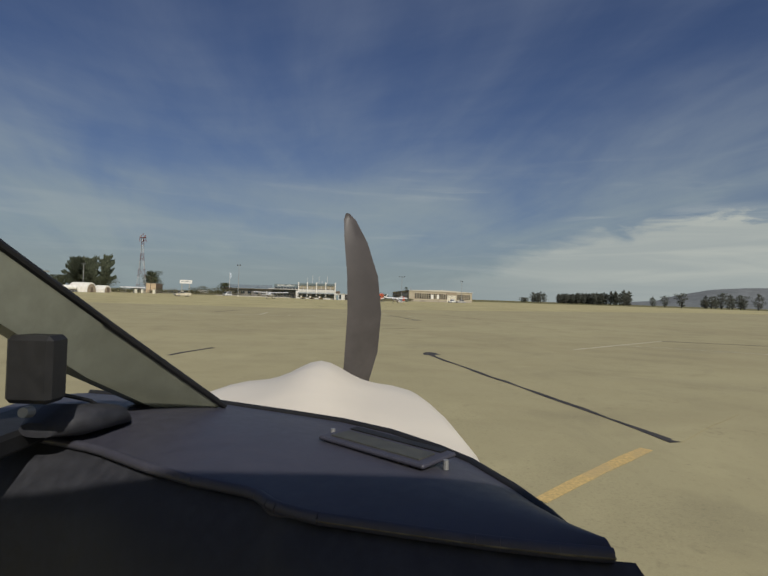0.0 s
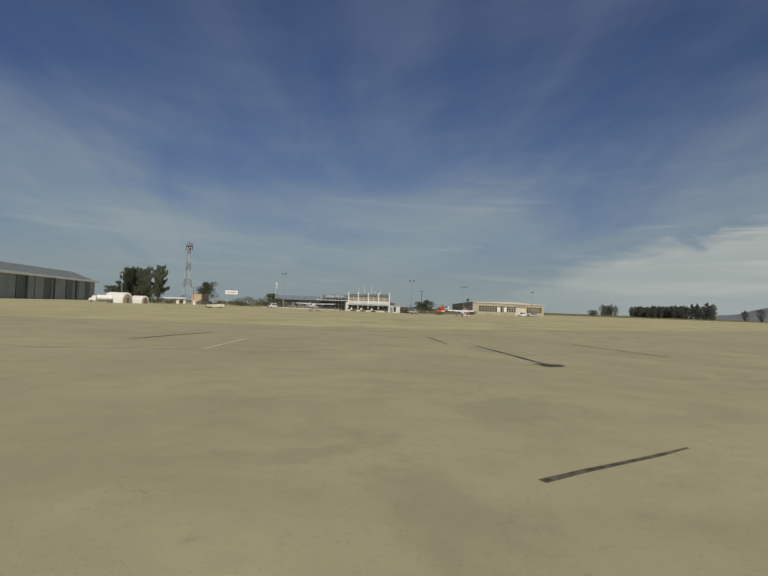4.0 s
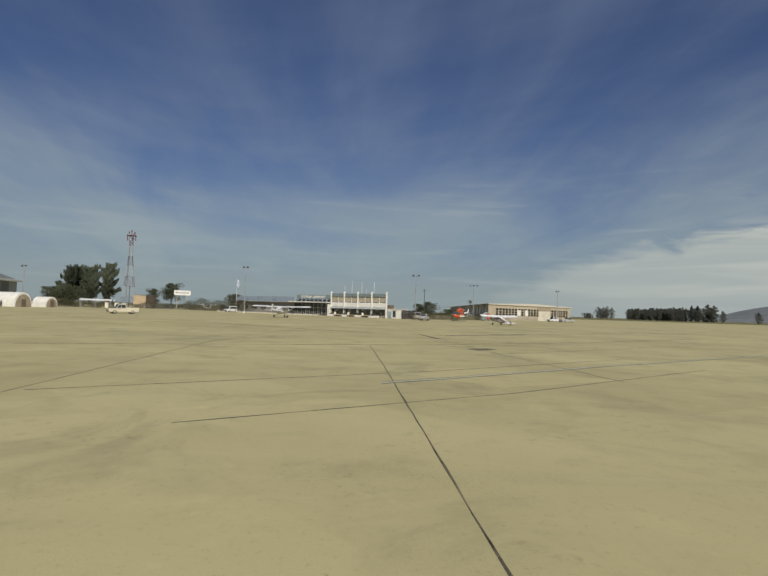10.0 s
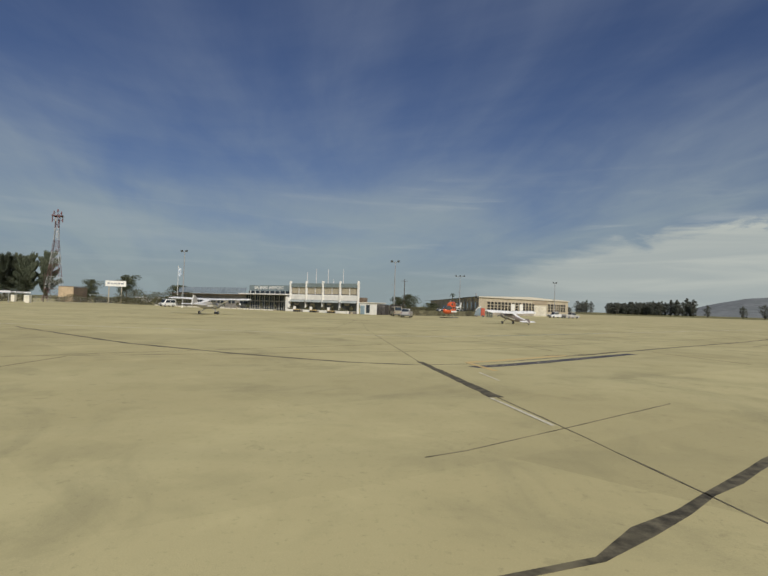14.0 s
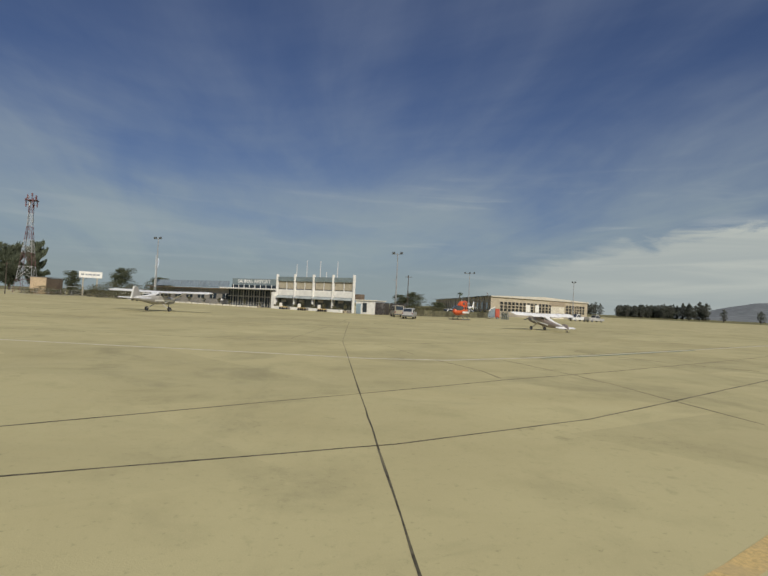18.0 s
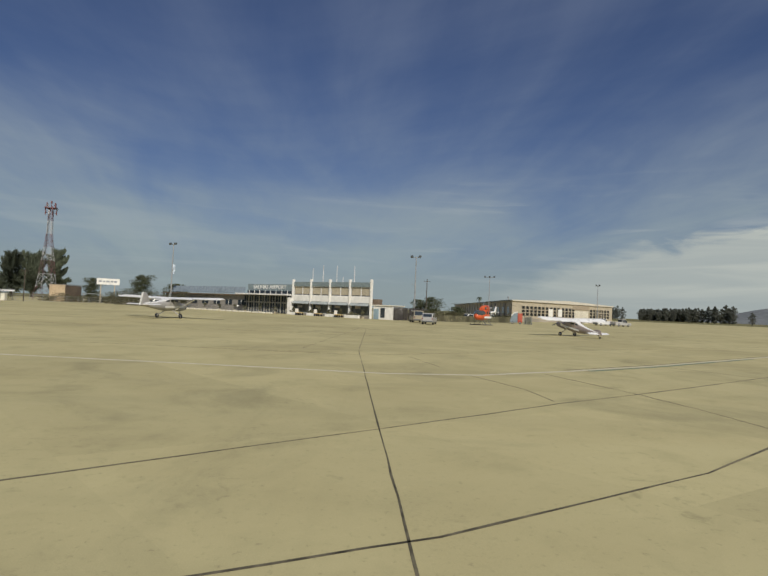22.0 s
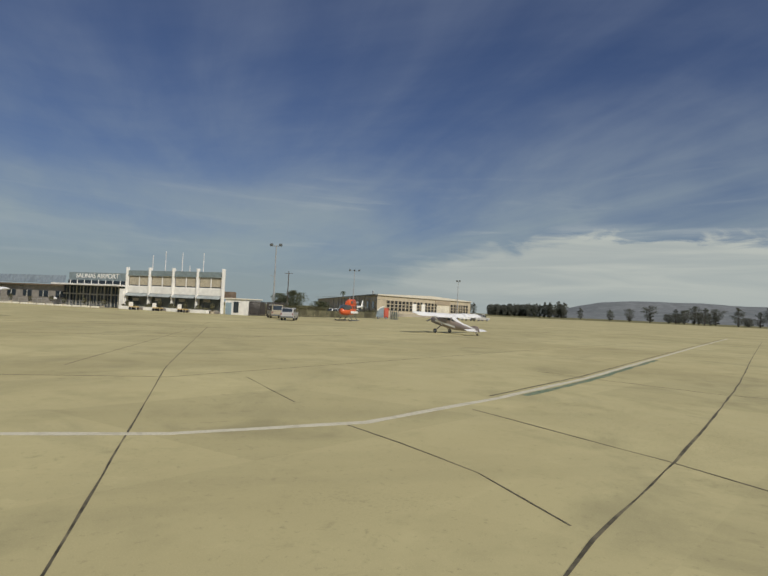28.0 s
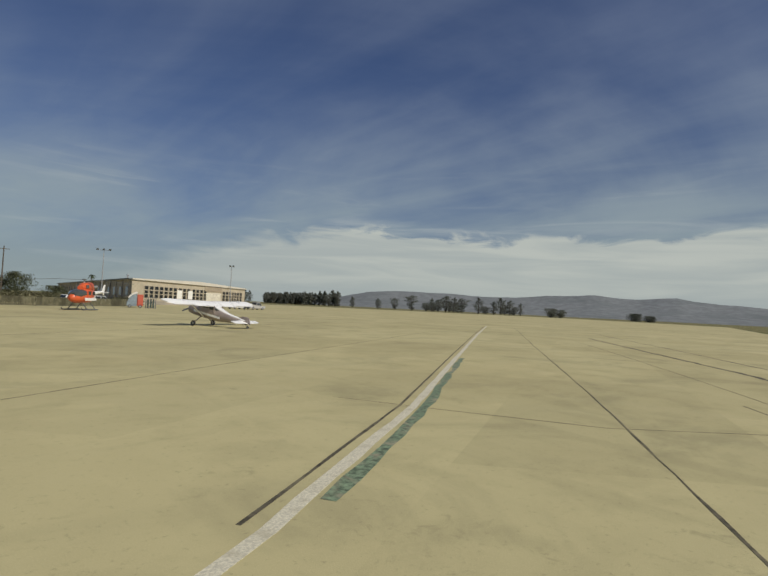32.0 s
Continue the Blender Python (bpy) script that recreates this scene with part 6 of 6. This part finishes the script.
# ---- the airplane whose cockpit the walk starts from ----
def start_airplane():
    """Stands where the walk begins; the eye leaves it through the open windscreen. Local +y is the nose, the eye is at x = y = 0."""
    root = thing("cabin_airplane", pose(2.41, -133.89, 0, 0, 0, -4.13), "white single-engine airplane with dark navy cockpit and open windscreen", "airplane")
    navy = mat("navy_dash_vinyl", (0.052, 0.052, 0.07), 0.5, 0, 0.05, 0.02, 0.1, 0.3, 0.0003, 0.45)
    black = mat("black_dash_plastic", (0.03, 0.031, 0.038), 0.6, 0, 0.12, 0.02, 0.12, 0.2, 0.0006, 0.4)
    olive = mat("olive_grey_trim", (0.26, 0.27, 0.21), 0.55, 0, 0.06, 0.05, 0.1, 0.4, 0.0005)
    cowl = mat("cream_white_cowling", (0.76, 0.70, 0.59), 0.5, 0, 0.02, 0.3, 0.05, 1.0, 0, 0.3)
    seal = mat("black_rubber_seal", (0.012, 0.012, 0.013), 0.6, 0, 0.1, 0.02, 0.1, 0.2)
    brass = mat("worn_piping", (0.16, 0.14, 0.08), 0.4, 0.3, 0.2, 0.02, 0.2, 0.1)
    # foot of the windscreen and rolled near edge of the glareshield, sweeping back on the open side
    foot = [(-0.66, 1.18), (-0.355, 1.12), (-0.17, 1.035), (-0.07, 0.985), (0.022, 0.915), (0.098, 0.825), (0.136, 0.765), (0.174, 0.665), (0.194, 0.59), (0.207, 0.50)]
    near = [(-0.66, 0.80), (-0.484, 0.763), (-0.39, 0.724), (-0.288, 0.655), (-0.214, 0.615), (-0.137, 0.585), (-0.108, 0.55), (-0.059, 0.525), (0.015, 0.506), (0.105, 0.484), (0.161, 0.474), (0.212, 0.468)]

    def along(pts, f):
        k = f * (len(pts) - 1)
        i_ = min(int(k), len(pts) - 2)
        return Vector((*pts[i_], 0)).lerp(Vector((*pts[i_ + 1], 0)), k - i_)

    N = 36
    lips = [along(near, i / N) for i in range(N + 1)]
    feet = [along(foot, i / N) for i in range(N + 1)]
    rows = []
    for p, q in zip(lips, feet):
        row = []
        for k in range(9):
            t = k / 8
            r_ = p.lerp(q, t)
            row.append((r_.x, r_.y, 2.05 - 0.02 * t + 0.014 * math.sin(math.pi * t)))
        rows.append(row + [(q.x, q.y, 1.95), (p.x, p.y, 1.95)])
    dash = part("glareshield", Solid().loft(rows), navy, root, "dark navy glareshield", smooth=60)
    roll, seam, edge = Solid(), Solid(), Solid()
    for p, q in zip(lips, lips[1:]):
        roll.rod((p.x, p.y - 0.002, 2.046), (q.x, q.y - 0.002, 2.046), 0.007, 0.007, 8)
        seam.rod((p.x, p.y - 0.008, 2.046), (q.x, q.y - 0.008, 2.046), 0.0013, 0.0013, 6)
    for p, q in zip(feet, feet[1:]):
        edge.rod((p.x, p.y + 0.004, 2.03), (q.x, q.y + 0.004, 2.03), 0.007, 0.007, 8)
    part("rolled_edge", roll, navy, dash, "padded rolled edge", smooth=60)
    part("piping", seam, brass, dash, "thin worn piping")
    part("windscreen_seal", edge, seal, root, "black rubber windscreen seal", smooth=60)
    # instrument panel below the roll
    face = [[(p.x + 0.02 * i / N, p.y - 0.002, 2.04), (p.x + 0.03 * i / N, p.y - 0.035, 2.02), (p.x + 0.04 * i / N, p.y - 0.075, 1.97), (p.x + 0.04 * i / N, p.y - 0.09, 1.86), (p.x, p.y - 0.08, 1.45), (p.x, p.y + 0.02, 1.45), (p.x, p.y + 0.03, 2.02)] for i, p in enumerate(lips)]
    panel = part("instrument_panel", Solid().loft(face), black, root, "black padded instrument panel", smooth=50)
    for i in range(4):
        for j in range(2):
            x, z = -0.5 + i * 0.13, 1.80 - j * 0.14
            yy = min(lips, key=lambda v: abs(v.x - x)).y
            part("gauge", Solid().rod((x, yy - 0.07, z), (x, yy - 0.1, z), 0.05, 0.047, 20), seal, panel, "round gauge", smooth=40)
    # defroster slot
    tilt = Matrix.Rotation(radians(-40), 3, "Z")
    vent = part("defroster_vent", Solid().box((0.008, 0.739, 2.0585), (0.19, 0.078, 0.006), tilt), navy, dash, "dull grey defroster vent", 0.002)
    part("slot", Solid().box((0.024, 0.763, 2.0618), (0.168, 0.016, 0.003), tilt), seal, vent, "black slot")
    part("grille", Solid().box((0.002, 0.733, 2.0618), (0.16, 0.036, 0.003), tilt), mat("dull_vent_cover", (0.06, 0.062, 0.055), 0.6, 0, 0.1, 0.02, 0.1, 0.2), vent, "dull olive vent cover")
    for x, y in ((0.087, 0.672), (-0.072, 0.81)):
        part("screw", Solid().rod((x, y, 2.05), (x, y, 2.062), 0.004, 0.0035, 10), STEEL, dash, "small steel screw")
    # pillar and door frame
    spine = (((-0.305, 1.02, 2.045), (-0.405, 1.0, 2.03)), ((-0.424, 0.80, 2.215), (-0.452, 0.80, 2.130)), ((-0.461, 0.62, 2.317), (-0.457, 0.62, 2.223)), ((-0.53, 0.2, 2.56), (-0.53, 0.2, 2.46)))
    part("windscreen_pillar", Solid().loft([[t_, b_, (b_[0] - 0.05, b_[1] + 0.03, b_[2]), (t_[0] - 0.05, t_[1] + 0.03, t_[2])] for t_, b_ in spine]), olive, root, "olive-grey painted windscreen pillar", smooth=50)
    rim = Solid()
    for (p, _), (q, _) in zip(spine, spine[1:]):
        rim.rod(p, q, 0.006, 0.006, 8)
    part("pillar_seal", rim, seal, root, "black pillar seal")
    part("door_frame", Solid().box((-0.437, 0.66, 2.165), (0.058, 0.04, 0.085)).box((-0.53, 0.62, 2.06), (0.10, 0.5, 0.03)), seal, root, "black door frame", 0.006)
    part("vent_hood", Solid().loft([ring(-0.46, 0.70, 2.075, 0.05, 0.02, 12), ring(-0.45, 0.74, 2.08, 0.10, 0.045, 12), ring(-0.43, 0.80, 2.075, 0.09, 0.035, 12), ring(-0.42, 0.84, 2.06, 0.04, 0.02, 12)]), black, root, "rounded black air vent hood", smooth=60)
    part("cable", Solid().rod((-0.46, 0.7, 2.13), (-0.435, 0.78, 2.10), 0.003, 0.003, 6).rod((-0.435, 0.78, 2.10), (-0.42, 0.80, 2.08), 0.003, 0.003, 6), seal, root, "thin black cable")
    part("knob", Solid().rod((-0.47, 0.70, 2.10), (-0.47, 0.685, 2.102), 0.008, 0.007, 12), STEEL, root, "chrome knob")
    # cowling and nose
    cx = -0.17
    def cowl_ring(y, drop, wide, hump):
        """Cross-section of the cowling: upright sides, rounded shoulders and a hump along the middle."""
        top = 1.985 - drop
        half = 0.46 * wide
        pts = [(half * 0.8, 1.2), (half, 1.32), (half, top - 0.14)]
        pts += [(half - 0.09 * (1 - math.cos(radians(q))), top - 0.14 + 0.12 * math.sin(radians(q))) for q in (20, 40, 60, 80)]
        for q in range(1, 16):
            x = (half - 0.1) * (1 - 2 * q / 16)
            bump = hump * math.exp(-((x - 0.0) / 0.105) ** 2)
            pts.append((x, top - 0.02 + 0.02 * (1 - (x / half) ** 2) + bump))
        pts += [(-(half - 0.09 * (1 - math.cos(radians(q)))), top - 0.14 + 0.12 * math.sin(radians(q))) for q in (80, 60, 40, 20)]
        pts += [(-half, top - 0.14), (-half, 1.32), (-half * 0.8, 1.2)]
        return [(COWL_X + x, y, z) for x, z in pts]

    COWL_X = -0.2
    part("cowling", Solid().loft([cowl_ring(*r_) for r_ in ((0.98, 0.035, 1.0, 0.0), (1.2, 0.012, 0.97, 0.012), (1.4, 0.002, 0.92, 0.035), (1.58, 0.0, 0.86, 0.058), (1.72, 0.0, 0.8, 0.066), (1.82, 0.03, 0.74, 0.062), (1.9, 0.1, 0.64, 0.05), (1.95, 0.22, 0.5, 0.02))]), cowl, root, "cream-white engine cowling with a rounded ridge", smooth=70)
    part("spinner", Solid().loft([ring(cx, 2.03, 1.62, 0.34, 0.34, 20, 2), ring(cx, 2.2, 1.62, 0.26, 0.26, 20, 2), ring(cx, 2.32, 1.62, 0.06, 0.06, 20, 2)]), cowl, root, "", smooth=60)
    # scimitar blades: centre line and half chord from the hub outwards, seen along the shaft
    hub = Vector((cx + 0.06, 2.12, 1.62))
    blade = ((0.08, 0.0, 0.03), (0.28, 0.004, 0.05), (0.42, 0.026, 0.066), (0.58, 0.034, 0.068), (0.73, 0.022, 0.062), (0.87, -0.010, 0.046), (0.96, -0.038, 0.024), (0.985, -0.048, 0.008))
    for sgn in (1, -1):
        rows = []
        for r_, sweep, half in blade:
            mid = hub + Vector((sgn * sweep, 0, sgn * r_))
            e = Vector((sgn * half, sgn * half * 0.5, 0))
            rows.append([mid + e, mid + Vector((0, 0.013, 0)), mid - e, mid - Vector((0, 0.013, 0))])
        part("propeller_blade", Solid().loft(rows), mat("dark_brown_blade_paint", (0.075, 0.066, 0.062), 0.5, 0, 0.08, 0.1, 0.1, 0.5), root, "dark brown propeller blade at rest", smooth=40)
    # body behind the eye, wing, tail and gear
    part("fuselage", Solid().loft([ring(cx, y, z, w, h, 24, 2.6) for y, z, w, h in ((0.92, 1.5, 1.0, 0.8), (0.3, 1.45, 1.12, 0.8), (-0.9, 1.5, 1.14, 0.9), (-2.0, 1.75, 0.95, 1.1), (-3.6, 1.95, 0.6, 0.7), (-5.6, 2.05, 0.2, 0.32))]), cowl, root, "cream-white fuselage", smooth=60)
    part("roof", Solid().loft([ring(cx, y, z, w, h, 20, 2.8) for y, z, w, h in ((-0.25, 2.74, 1.0, 0.08), (-0.7, 2.78, 1.12, 0.12), (-1.7, 2.7, 1.05, 0.12), (-2.5, 2.35, 0.85, 0.1))]), cowl, root, "cabin roof", smooth=60)
    for sgn in (-1, 1):
        part("cabin_post", Solid().rod((cx + sgn * 0.54, -0.95, 1.85), (cx + sgn * 0.52, -1.0, 2.75), 0.035, 0.035, 8), cowl, root)
        part("wing", wing_solid(cx, cx + sgn * 5.6, -0.35, -0.5, 2.86, 3.0, 1.6, 1.15, 0.15), cowl, root, "cream-white wing", smooth=50)
        part("strut", Solid().rod((cx + sgn * 0.55, -0.6, 1.25), (cx + sgn * 2.7, -0.65, 2.84), 0.05, 0.05, 8), cowl, root)
        part("tailplane", wing_solid(cx, cx + sgn * 1.75, -4.8, -5.05, 2.12, 2.12, 1.0, 0.65, 0.05), cowl, root, "", smooth=50)
        part("gear_leg", Solid().rod((cx + sgn * 0.4, -0.9, 1.1), (cx + sgn * 1.2, -1.0, 0.3), 0.06, 0.04, 8), cowl, root)
        wheel(root, (cx + sgn * 1.28, -1.0, 0.28), 0.28, 0.18, "x")
    part("fin", Solid().slab([(-4.4, 2.2), (-5.1, 3.4), (-5.6, 3.45), (-5.9, 2.0), (-5.0, 2.05)], 0, cx - 0.05, cx + 0.05), cowl, root, "", 0.02)
    part("nose_strut", Solid().rod((cx, 1.5, 1.3), (cx, 1.55, 0.3), 0.05, 0.05, 8), STEEL, root)
    wheel(root, (cx, 1.57, 0.24), 0.24, 0.16, "x", "nose_wheel")


start_airplane()
